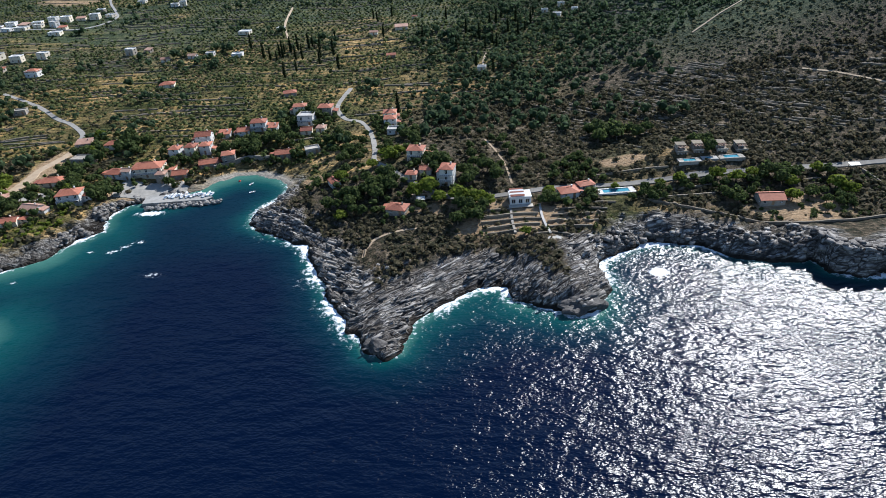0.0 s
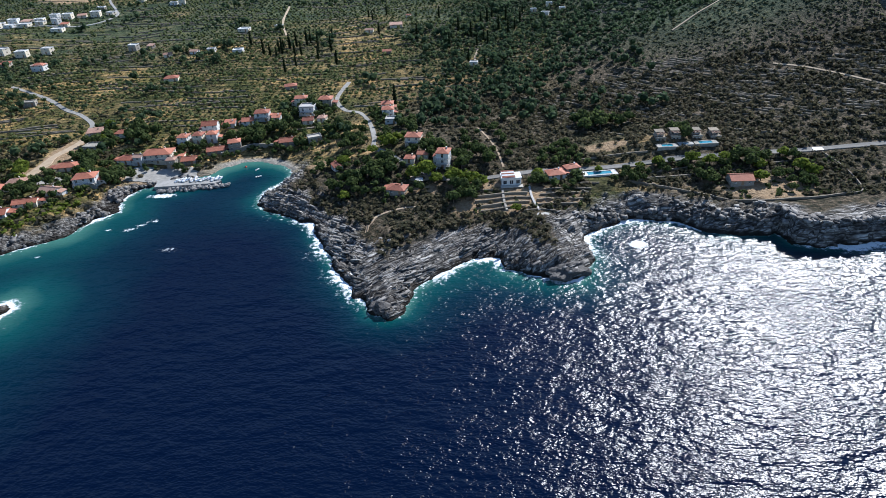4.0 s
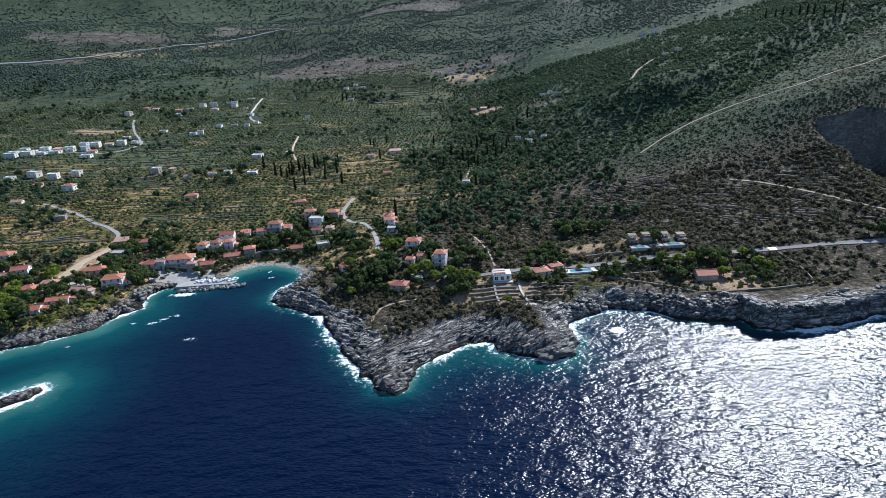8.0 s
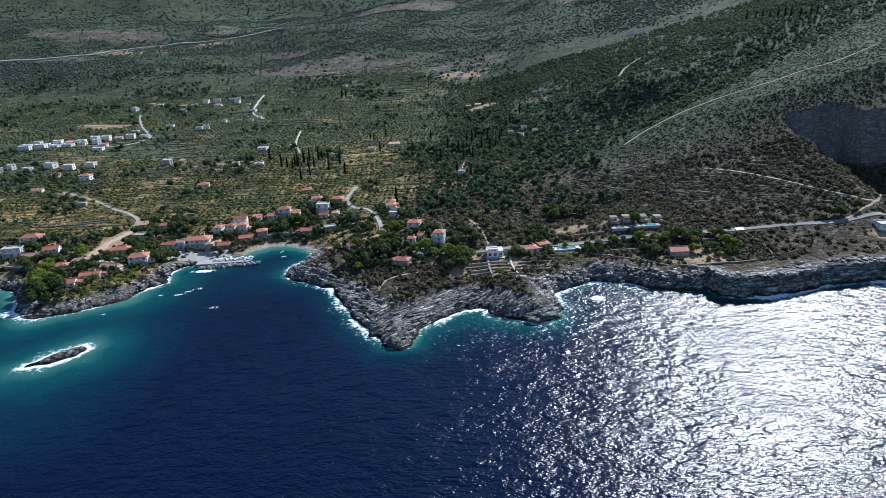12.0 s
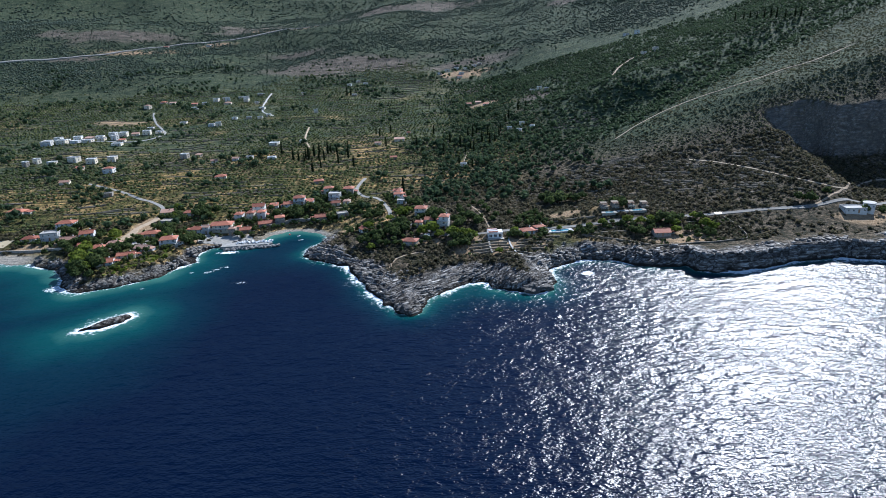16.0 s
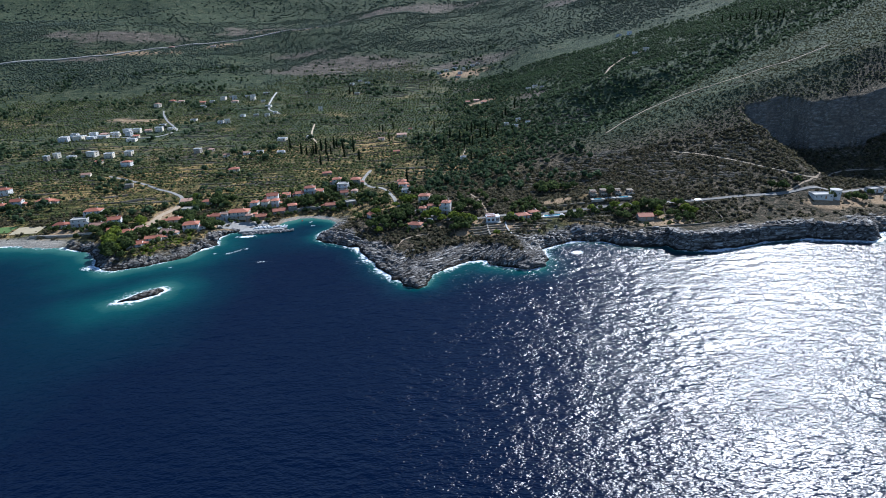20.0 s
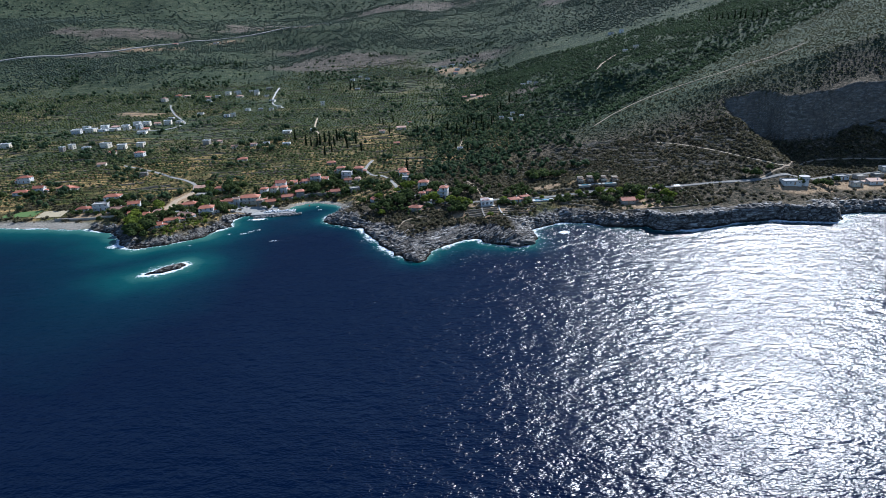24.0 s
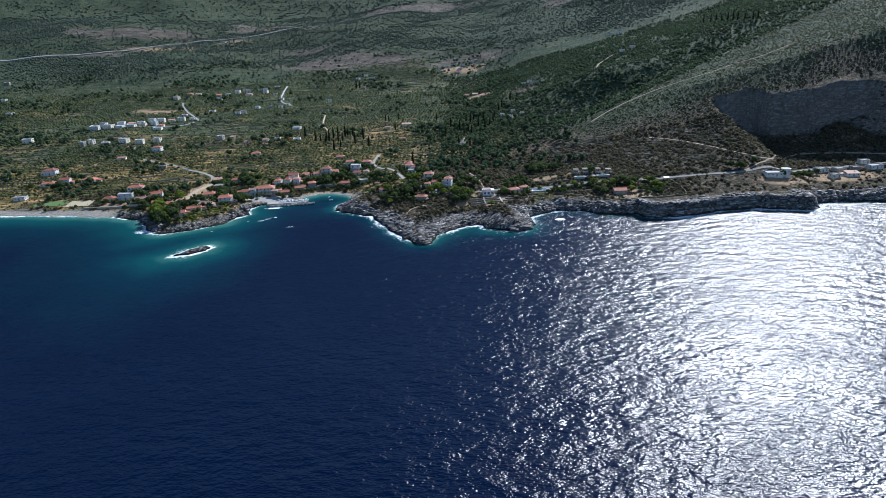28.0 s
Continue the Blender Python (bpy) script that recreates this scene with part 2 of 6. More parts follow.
ASPHALT = plain("worn_asphalt", (0.15, 0.14, 0.125), (0.33, 0.31, 0.275), 0.5, 0.9)
TERRACE = plain("weathered_wall", (0.12, 0.10, 0.075), (0.27, 0.225, 0.165), 0.6, 0.95)
DIRT = plain("dirt_track", (0.26, 0.185, 0.115), (0.44, 0.34, 0.23), 0.3, 0.95)
PALE_ROOF = plain("limewashed_roof", (0.42, 0.41, 0.39), (0.68, 0.67, 0.64), 0.4, 0.9)
DRYWALL = plain("dry_stone", (0.22, 0.20, 0.165), (0.46, 0.42, 0.36), 0.9, 0.9, 0, 0.08)


def limestone_build(nt, bsdf):
    at = place(nt)
    own = node(nt, "ShaderNodeNewGeometry").outputs["Random Per Island"]
    f = calc(nt, "ADD", calc(nt, "MULTIPLY", speck(nt, at, 0.9, 6, 0.7), 0.6), calc(nt, "MULTIPLY", own, 0.4))
    nt.links.new(ramp(nt, f, [(0.3, (0.035, 0.031, 0.028)), (0.5, (0.11, 0.10, 0.092)), (0.8, (0.33, 0.31, 0.285))]), bsdf.inputs["Base Color"])
    bsdf.inputs["Roughness"].default_value = 0.8
    bumped(nt, bsdf, speck(nt, at, 2.2, 5), 0.8, 0.25)


BOULDER = material("boulder_limestone", limestone_build)
TIMBER = plain("painted_timber", (0.20, 0.12, 0.07), (0.34, 0.22, 0.13), 1.2, 0.6)
BLUE = plain("blue_paint", (0.05, 0.13, 0.28), (0.09, 0.20, 0.38), 1.2, 0.5)
GLASS = plain("window_glass", (0.012, 0.016, 0.02), (0.03, 0.036, 0.042), 0.4, 0.08)
POOL = plain("pool_water", (0.03, 0.18, 0.25), (0.06, 0.26, 0.33), 0.3, 0.06)
HULL = plain("white_hull", (0.70, 0.70, 0.68), (0.82, 0.82, 0.80), 1.0, 0.4)
LAWN = plain("watered_lawn", (0.06, 0.12, 0.02), (0.11, 0.18, 0.04), 0.4, 0.9)
STUBBLE = plain("stubble_field", (0.30, 0.24, 0.14), (0.42, 0.35, 0.22), 0.4, 0.95)
RED_PLASTIC = plain("red_plastic", (0.5, 0.03, 0.02), (0.62, 0.06, 0.03), 2.0, 0.4)


# ---- plan of the coast (metres), west to east ----
COAST_WEST = [(-3200, 420), (-900, 352), (-620, 328), (-430, 306), (-349, 299), (-286, 288), (-253, 281), (-231, 270), (-217, 252),
              (-205, 236), (-197, 231), (-185, 236), (-172, 243), (-161, 251), (-155, 264), (-149, 272), (-152, 284), (-149, 294)]
COAST_BAY = [(-138, 299), (-128, 302), (-119, 307), (-115, 316), (-106, 321.5), (-95, 321), (-85, 316), (-77, 307), (-77, 297)]
COAST_POINT = [(-84, 287), (-86, 278), (-84, 271), (-77, 264), (-66, 258), (-58, 252), (-52, 238), (-45, 223), (-40, 212),
               (-34, 202), (-29, 195), (-26, 188), (-21, 186), (-16, 188), (-15, 194), (-12, 202), (-5, 208), (3, 215),
               (11, 219), (18, 219), (20, 212), (26, 209), (37, 204), (45, 203), (48, 209), (52, 218), (51, 228)]
COAST_EAST = [(53, 234), (64, 241), (74, 244), (83, 243), (92, 239), (100, 232), (108, 229), (119, 228), (124, 229),
              (126, 221), (135, 218), (148, 217), (178, 225), (206, 228), (226, 222), (239, 218), (247, 224), (249, 233),
              (272, 234), (300, 230), (340, 234), (420, 250), (600, 246), (1000, 220), (2600, 120)]
COAST = COAST_WEST + COAST_BAY + COAST_POINT + COAST_EAST
ISLET = [(-173, 186), (-168, 192), (-161, 200), (-156, 203), (-153, 200), (-155, 194), (-163, 187)]


def smooth(a, b, v):
    s = np.clip((v - a) / (b - a), 0, 1)
    return s * s * (3 - 2 * s)


def lattice(ix, iy, seed):
    h = (ix.astype(np.int64) * 374761393 + iy.astype(np.int64) * 668265263 + seed * 974634777) & 0x7FFFFFFF
    h = ((h ^ (h >> 13)) * 1274126177) & 0x7FFFFFFF
    return ((h ^ (h >> 16)) & 0xFFFF) / 32767.5 - 1


def grain(x, y, size, seed=0, octaves=3):
    """Soft fractal noise about -1..1 with features of that size."""
    total, amp, norm = np.zeros(np.broadcast(x, y).shape), 1.0, 0.0
    for o in range(octaves):
        u, v = x / size + 17.3 * o, y / size - 9.1 * o
        iu, iv = np.floor(u), np.floor(v)
        a, b = u - iu, v - iv
        a, b = a * a * (3 - 2 * a), b * b * (3 - 2 * b)
        s = seed + 31 * o
        n = (lattice(iu, iv, s) * (1 - a) + lattice(iu + 1, iv, s) * a) * (1 - b) + (
            lattice(iu, iv + 1, s) * (1 - a) + lattice(iu + 1, iv + 1, s) * a) * b
        total, norm, amp, size = total + amp * n, norm + amp, amp * 0.5, size * 0.5
    return total / norm * 1.6


def shore_distance(x, y, line, closed=False):
    """Metres from a line, and on which side: positive on its left-hand (inland) side."""
    best, side = np.full(x.shape, 1e9), np.ones(x.shape, bool)
    inside = np.zeros(x.shape, bool)
    ring = line if closed else line + [(2600, 9000), (-3200, 9000)]
    for i in range(len(ring)):
        (ax, ay), (bx, by) = ring[i], ring[(i + 1) % len(ring)]
        inside ^= ((ay > y) != (by > y)) & (x < (bx - ax) * (y - ay) / (by - ay + 1e-12) + ax)
        if not closed and i >= len(line) - 1:
            continue
        dx, dy = bx - ax, by - ay
        t = np.clip(((x - ax) * dx + (y - ay) * dy) / (dx * dx + dy * dy), 0, 1)
        best = np.minimum(best, np.hypot(x - ax - t * dx, y - ay - t * dy))
    return np.where(inside, best, -best)


def broken(x, y):
    """Angular blocks: every cell of a crooked grid at a height of its own."""
    u, v = 0.95 * x + 0.3 * y + 1.6 * grain(x, y, 5, 25, 2), -0.3 * x + 0.95 * y + 1.6 * grain(x, y, 5, 26, 2)
    return 0.7 * lattice(np.floor(u / 3.9), np.floor(v / 2.6), 27) + 0.45 * lattice(np.floor(u / 1.9), np.floor(v / 1.5), 28)


def mound(x, y, cx, cy, h, rx, ry):
    return h * np.exp(-((x - cx) / rx) ** 2 - ((y - cy) / ry) ** 2)


def strata(x, y):
    """The beds of the limestone fold round the point: metres across them, and along them."""
    wing = np.abs(x + 32)
    return 0.80 * y - 0.60 * np.minimum(wing, 84) - 0.12 * np.maximum(wing - 84, 0), 0.80 * wing + 0.60 * y


def crag(x):
    """The foot of the inland cliff."""
    return np.interp(x, [225, 250, 267, 298, 324, 374, 420, 600], [390, 381, 374, 367, 362, 360, 350, 330])


def inland(x, y):
    """Height of the land away from the shore."""
    z = 6 + 0.07 * np.maximum(y - 345, 0) + 0.085 * np.maximum(y - 820, 0)
    z = z + mound(x, y, -5, 305, 7, 60, 50) + mound(x, y, 100, 292, 5, 30, 14)
    z = z - mound(x, y, -135, 318, 3.2, 34, 22)
    flank = 0.27 * 30 * np.logaddexp(0, (x - 50) / 30) * np.clip((y - 250) / (180 - 12 * smooth(210, 290, x)), 0, 1)
    east = smooth(236, 272, x + 8 * grain(x, y, 26, 6))
    flank = flank * (1 - east * (1 - 0.2 - 0.12 * smooth(-60, 0, y - crag(x)) - 0.68 * smooth(0, 11, y - crag(x) + 12 * grain(x, y, 30, 5, 4))))
    z = z + np.minimum(flank, 260)
    # gully behind the spur, and the shoulder beyond it
    a = (x - 110) * 0.42 - (y - 420) * 0.91
    z = z - 9 * np.exp(-((a + 40) / 26) ** 2) * smooth(80, 170, x) * (1 - smooth(330, 460, x))
    z = z + mound(x, y, 190, 560, 16, 70, 40)
    z = z + 12 * mound(x, y, 342, 352, 1, 16, 16) * smooth(300, 330, x)
    far = smooth(500, 1400, y)
    z = z + far * (26 * grain(x, y, 420, 8, 4)) + smooth(360, 600, y) * 2.5 * grain(x, y, 90, 3)
    z = z + mound(x, y, -650, 1320, 22, 420, 150) + mound(x, y, 500, 2300, 90, 900, 700) + mound(x, y, -1900, 2300, 260, 1100, 650)
    return z


def height(x, y):
    """Height of the ground, with the shore and the sea bed; x, y: arrays."""
    x, y = np.asarray(x, float), np.asarray(y, float)
    d = shore_distance(x, y, COAST)
    d = d + (1.6 * grain(x, y, 9, 11) + 0.5 * grain(x, y, 2.2, 12, 2)) * smooth(40, 5, np.abs(d))
    beach = 1.3 * np.exp(-((x + 92) / 26) ** 2 - ((y - 320) / 15) ** 2) + smooth(-235, -262, x)
    beach = np.clip(beach, 0, 1)
    sheer = np.clip(smooth(17, 30, x) * 0.8 + smooth(118, 128, x) * (1 - smooth(238, 262, x)), 0, 1)
    reach = 17 * (1 - sheer) + 3.2 * sheer + 14 * beach
    top = inland(x, y)
    z = top * (1 - np.exp(-np.maximum(d, 0) / reach)) + 0.5 * (1 - beach) * smooth(0, 1.5, d)
    wall = smooth(116, 128, x) * (1 - smooth(236, 256, x))
    z = z * (1 - wall) + wall * (top + 3.0 * np.exp(-np.maximum(d, 0) / 22)) * smooth(0.3, 3.2, d)
    # bare ledges: strata that run along the point
    u = strata(x, y)[0] + 2.0 * grain(x, y, 26, 21)
    ledge = 1.5 * (((u / 4.6) % 1) - 0.4) + 0.8 * (((u / 2.3 + 0.25 * grain(x, y, 8, 22)) % 1) - 0.4)
    width = 14 + 18 * smooth(65, 15, np.abs(x + 5)) * smooth(250, 215, y) + 0 * smooth(45, 62, x)
    calm = np.clip(1.4 * np.exp(-((x + 142) / 20) ** 2 - ((y - 305) / 11) ** 2), 0, 1)
    bare = (1 - calm) * smooth(0, 2, d) * (1 - smooth(width, width + 14, d)) * (1 - beach)
    crest = 1 - np.abs(grain(x, y, 9, 23, 2))
    rough = np.clip(0.35 + smooth(44, 58, x) + smooth(-100, -130, x), 0, 1)
    bare = bare * (1 - 0.6 * wall)
    z = z + bare * (ledge * (1.15 - 0.3 * rough) * (1 - 0.7 * smooth(-100, -130, x)) + (1.0 + 1.2 * smooth(-100, -130, x)) * rough * (crest - 0.6) + 0.8 * (0.5 - np.abs(grain(x, y, 3.1, 24, 2)))
                   + (0.3 + 0.5 * rough) * broken(x, y))
    z = np.where(d < 0, np.maximum(0.35 * d, -14) - 0.35, np.maximum(z, 0.12))
    e = shore_distance(x, y, ISLET, True) + 0.7 * grain(x, y, 4, 31)
    isle = 2.5 * (1 - np.exp(-np.maximum(e, 0) / 2.6)) + 0.6 * grain(x, y, 3, 32) * smooth(0, 2, e)
    return np.where(e > 0, isle, z)

# ---- the ground, one sheet under land and sea ----
def graded(stops):
    """Grid lines whose step changes evenly from stop to stop: (place, step)."""
    out = [stops[0][0]]
    while out[-1] < stops[-1][0]:
        out.append(out[-1] + np.interp(out[-1], [s[0] for s in stops], [s[1] for s in stops]))
    return np.array(out)


def sheet(name, xs, ys, z, mat, layers):
    nx, ny = len(xs), len(ys)
    co = np.empty((ny, nx, 3), np.float32)
    co[..., 0], co[..., 1], co[..., 2] = xs[None, :], ys[:, None], z
    k = (np.arange(ny - 1)[:, None] * nx + np.arange(nx - 1)[None, :]).ravel()
    quads = np.stack([k, k + 1, k + nx + 1, k + nx], 1).astype(np.int32)
    me = bpy.data.meshes.new(name)
    me.vertices.add(nx * ny)
    me.vertices.foreach_set("co", co.ravel())
    me.loops.add(quads.size)
    me.loops.foreach_set("vertex_index", quads.ravel())
    me.polygons.add(len(quads))
    me.polygons.foreach_set("loop_start", np.arange(0, quads.size, 4, dtype=np.int32))
    me.update(calc_edges=True)
    for key, values in layers.items():
        a = me.attributes.new(key, "FLOAT", "POINT")
        a.data.foreach_set("value", np.ascontiguousarray(values, np.float32).ravel())
    me.materials.append(mat)
    return new(name, me)


def cover(x, y):
    """What lies on the land: distance from the shore, and shares of rock, beach, scrub and bare earth."""
    shore = shore_distance(x, y, COAST)
    beach = np.clip(np.exp(-((x + 90) / 30) ** 2 - ((y - 320) / 17) ** 2) * 1.8 * smooth(6, 2.5, shore)
                    + smooth(-240, -262, x) * smooth(13, 7, shore + 3 * grain(x, y, 14, 40)), 0, 1)
    point = smooth(-95, -70, x) * (1 - smooth(40, 60, x))
    width = 11 + 1 * point + 15 * smooth(40, 0, np.abs(x - 5)) * smooth(250, 205, y) + 3 * smooth(45, 62, x)
    rock = smooth(2, -5, shore - width + 6 * grain(x, y, 13, 41)) * (1 - beach) * (1 - np.clip(1.6 * np.exp(-((x + 92) / 26) ** 2 - ((y - 326) / 14) ** 2), 0, 1))
    wild = np.clip(point * smooth(300, 285, y) + smooth(60, 130, x + 0.1 * y - 30 + 40 * grain(x, y, 120, 42))
                   + 1.6 * np.exp(-((x - 22) / 55) ** 2 - ((y - 335) / 60) ** 2) + smooth(850, 1150, y + 150 * grain(x, y, 300, 43)), 0, 1)
    earth = np.zeros(x.shape)
    for cx, cy, rx, ry in ((-204, 326, 8, 24), (-207, 304, 11, 9), (28, 251, 24, 10), (240, 264, 22, 8), (290, 272, 30, 12), (132, 252, 22, 9), (-262, 304, 16, 7),
                           (74, 292, 12, 5), (-150, 304, 12, 9), (-395, 705, 34, 11), (-63, 300, 6, 6), (5, 262, 26, 6), (-570, 1165, 90, 14), (-300, 1296, 70, 18), (-420, 1215, 50, 10), (45, 905, 45, 26), (55, 682, 26, 14)):
        earth = np.maximum(earth, np.exp(-((x - cx) / rx) ** 2 - ((y - cy) / ry) ** 2))
    earth = smooth(0.35, 0.6, earth + 0.3 * grain(x, y, 9, 45)) * smooth(1, 4, shore)
    bare = np.zeros(x.shape)
    for cx, cy, rx, ry in ((-150, 1010, 150, 60), (-350, 1360, 110, 80), (-640, 1260, 150, 50), (-660, 1122, 70, 14), (60, 960, 90, 30), (-250, 1120, 80, 30), (120, 640, 26, 30), (70, 800, 40, 30), (-20, 1500, 200, 60), (330, 1250, 90, 40)):
        bare = np.maximum(bare, np.exp(-((x - cx) / rx) ** 2 - ((y - cy) / ry) ** 2))
    bare = smooth(0.3, 0.75, bare + 0.35 * grain(x, y * 1.8, 55, 48, 4))
    lush = np.clip(0.75 * smooth(375, 420, y) * smooth(95, 150, x) + 0.9 * smooth(380, 560, y + 60 * grain(x, y, 120, 46)) - 0.45 * smooth(0.1, 0.6, grain(x, y * 2, 60, 47)) * smooth(900, 700, y), 0, 1)
    return shore, rock, beach, wild, earth, lush, bare


xs = graded([(-2600, 60), (-700, 9), (-330, 2.2), (-215, 1.5), (-100, 1.15), (130, 1.15), (260, 1.8), (420, 4), (900, 12), (2600, 60)])
ys = graded([(-1500, 120), (100, 8), (170, 1.2), (275, 1.15), (345, 2.0), (430, 3.2), (700, 7), (1500, 16), (3900, 45)])
GX, GY = np.meshgrid(xs, ys)
GZ = height(GX, GY)
shore, rock, beach, wild, earth, lush, bare = cover(GX, GY)
steep = np.hypot(*np.gradient(GZ, ys, xs))
rock = np.clip(np.maximum(rock, smooth(0.8, 1.3, steep) * (1 - 0.5 * smooth(300, 320, GY)) * (1 - smooth(320, 335, GY) * (1 - smooth(236, 250, GX)))), 0, 1) * (1 - beach)
rock = np.where(shore_distance(GX, GY, ISLET, True) > -4, 1, rock)
ACROSS, ALONG = strata(GX, GY)
tagged(sheet("ground", xs, ys, GZ, GROUND, {"rock": rock, "wild": wild, "sand": beach, "earth": earth, "lush": lush, "bare": bare, "karst": smooth(-100, -135, GX), "across": ACROSS, "along": ALONG}),
       "dry olive-brown coastal land with pale limestone ledges along the shore", "ground", kind="structure")

# ---- the sea ----
wx = graded([(-2600, 120), (-380, 6), (-230, 1.8), (-60, 1.3), (130, 1.5), (300, 3), (520, 12), (2600, 120)])
wy = graded([(-1500, 90), (60, 12), (175, 1.6), (330, 1.5), (350, 6)])
WX, WY = np.meshgrid(wx, wy)
off = -np.maximum(shore_distance(WX, WY, COAST), shore_distance(WX, WY, ISLET, True))
quiet = np.exp(-((WX + 100) / 34) ** 2 - ((WY - 316) / 20) ** 2)
foam = np.exp(-np.maximum(off, 0) / (4.0 + 2.8 * np.clip(grain(WX, WY, 17, 50), -0.8, 1.2))) * (1 - 0.75 * quiet)
foam = np.maximum(foam, 0.9 * np.exp(-np.maximum(off, 0) / (5.5 + 3.5 * np.clip(grain(WX, WY, 9, 54), -0.9, 1))) * smooth(-92, -80, WX) * (1 - smooth(-26, -18, WX)) * (1 - quiet))
foam = foam * (0.6 + 0.4 * smooth(-0.5, 0.3, grain(WX, WY, 19, 53)))
foam = np.maximum(foam, np.exp(-np.maximum(-shore_distance(WX, WY, ISLET, True), 0) / (4.5 + 2.5 * grain(WX, WY, 11, 51))))
for cx, cy, rx, ry, s in ((71, 225, 3.2, 2.2, 1.9), (-213, 241, 7, 6, 0.85), (-136, 254, 3.5, 1.5, 0.8), (-132, 257.5, 3.5, 1.6, 0.75), (-128, 261, 3.5, 1.5, 0.8), (-112, 235.5, 7, 2.2, 0.6), (-145, 254.5, 2.5, 1.0, 0.75), (-164, 234, 2.5, 1.2, 0.75), (2, 200, 5, 1, 0.55), (-134, 286, 8, 2.6, 1.0)):
    foam = np.maximum(foam, s * np.exp(-((WX - cx) / rx) ** 2 - ((WY - cy) / ry) ** 2))
depth = 1 - np.exp(-np.maximum(off, 0) / (8.5 + 40 * smooth(-75, -160, WX) + 16 * quiet + 16 * np.exp(-((WX - 15) / 38) ** 2 - ((WY - 205) / 18) ** 2)))
tagged(sheet("sea", wx, wy, np.zeros_like(WX), SEA, {"foam": foam, "depth": depth}),
       "dark blue sea, turquoise by the rocks, with white surf", "sea", kind="structure")


# ---- builders ----
class Shape:
    """Collects faces for one mesh."""

    def __init__(self):
        self.v, self.f = [], []

    def face(self, *pts):
        n = len(self.v)
        self.v += [tuple(p) for p in pts]
        self.f.append(tuple(range(n, n + len(pts))))

    def box(self, x0, y0, z0, x1, y1, z1):
        n = len(self.v)
        self.v += [(x, y, z) for z in (z0, z1) for y in (y0, y1) for x in (x0, x1)]
        self.f += [tuple(n + i for i in q) for q in ((0, 2, 3, 1), (4, 5, 7, 6), (0, 1, 5, 4), (2, 6, 7, 3), (0, 4, 6, 2), (1, 3, 7, 5))]

    def slab(self, pts, t):
        """A flat plate of thickness t below the given outline."""
        low = [(x, y, z - t) for x, y, z in pts]
        self.face(*pts)
        self.face(*low[::-1])
        for i in range(len(pts)):
            j = (i + 1) % len(pts)
            self.face(pts[i], low[i], low[j], pts[j])

    def ring(self, z, r, n=8, z2=None, r2=None, cx=0, cy=0):
        a = [2 * math.pi * i / n for i in range(n)]
        low = [(cx + r * math.cos(t), cy + r * math.sin(t), z) for t in a]
        top = [(cx + r2 * math.cos(t), cy + r2 * math.sin(t), z2) for t in a]
        for i in range(n):
            self.face(low[i], low[(i + 1) % n], top[(i + 1) % n], top[i])
        self.face(*top)

    def mesh(self, name, mat):
        me = bpy.data.meshes.new(name)
        me.from_pydata(self.v, [], self.f)
        me.materials.append(mat)
        return me


def part(name, shape, mat, parent, label="", at=None):
    me = shape.mesh(name, mat) if isinstance(shape, Shape) else shape
    ob = new(name, me)
    ob.parent = parent
    if at is not None:
        ob.matrix_local = at
    if label:
        ob["label"] = label
    return ob


def ground_at(x, y):
    return float(height(np.array([x]), np.array([y]))[0])


KEEP_CLEAR = []  # (x, y, radius): nothing grows here
LANES = []       # (line, half width)
made = {}


def shared(key, make):
    if key not in made:
        made[key] = make()
    return made[key]


# ---- houses ----
LEVEL = 2.4


def facade(s, o, u, width, z0, z1, holes, deep=0.22):
    """A wall from o along u with openings (x0, z0, x1, z1) cut through its face."""
    n = (-u[1], u[0])
    at = lambda a, z, k=0.0: (o[0] + u[0] * a + n[0] * k, o[1] + u[1] * a + n[1] * k, z)
    xs = sorted({0, width, *(h[0] for h in holes), *(h[2] for h in holes)})
    zs = sorted({z0, z1, *(h[1] for h in holes), *(h[3] for h in holes)})
    for a, b in zip(xs, xs[1:]):
        for c, d in zip(zs, zs[1:]):
            if not any(h[0] <= a and b <= h[2] and h[1] <= c and d <= h[3] for h in holes):
                s.face(at(a, c), at(b, c), at(b, d), at(a, d))
    for a, c, b, d in holes:
        s.face(at(a, c), at(a, c, deep), at(b, c, deep), at(b, c))
        s.face(at(a, d), at(b, d), at(b, d, deep), at(a, d, deep))
        s.face(at(a, c), at(a, d), at(a, d, deep), at(a, c, deep))
        s.face(at(b, c), at(b, c, deep), at(b, d, deep), at(b, d))


def window_frame(w, h):
    s = Shape()
    for x0, z0, x1, z1 in ((0, 0, 0.08, h), (w - 0.08, 0, w, h), (w / 2 - 0.04, 0.08, w / 2 + 0.04, h - 0.08), (0.08, 0, w - 0.08, 0.08), (0.08, h - 0.08, w - 0.08, h)):
        s.box(x0, 0.10, z0, x1, 0.17, z1)
    return s


def window_pane(w, h):
    s = Shape()
    s.box(0.08, 0.18, 0.08, w - 0.08, 0.20, h - 0.08)
    return s


def door_leaf(w, h):
    s = Shape()
    s.box(0, 0.10, 0, w, 0.16, h)
    s.box(0.12, 0.07, 0.15, w / 2 - 0.05, 0.10, h - 0.15)
    s.box(w / 2 + 0.05, 0.07, 0.15, w - 0.12, 0.10, h - 0.15)
    return s


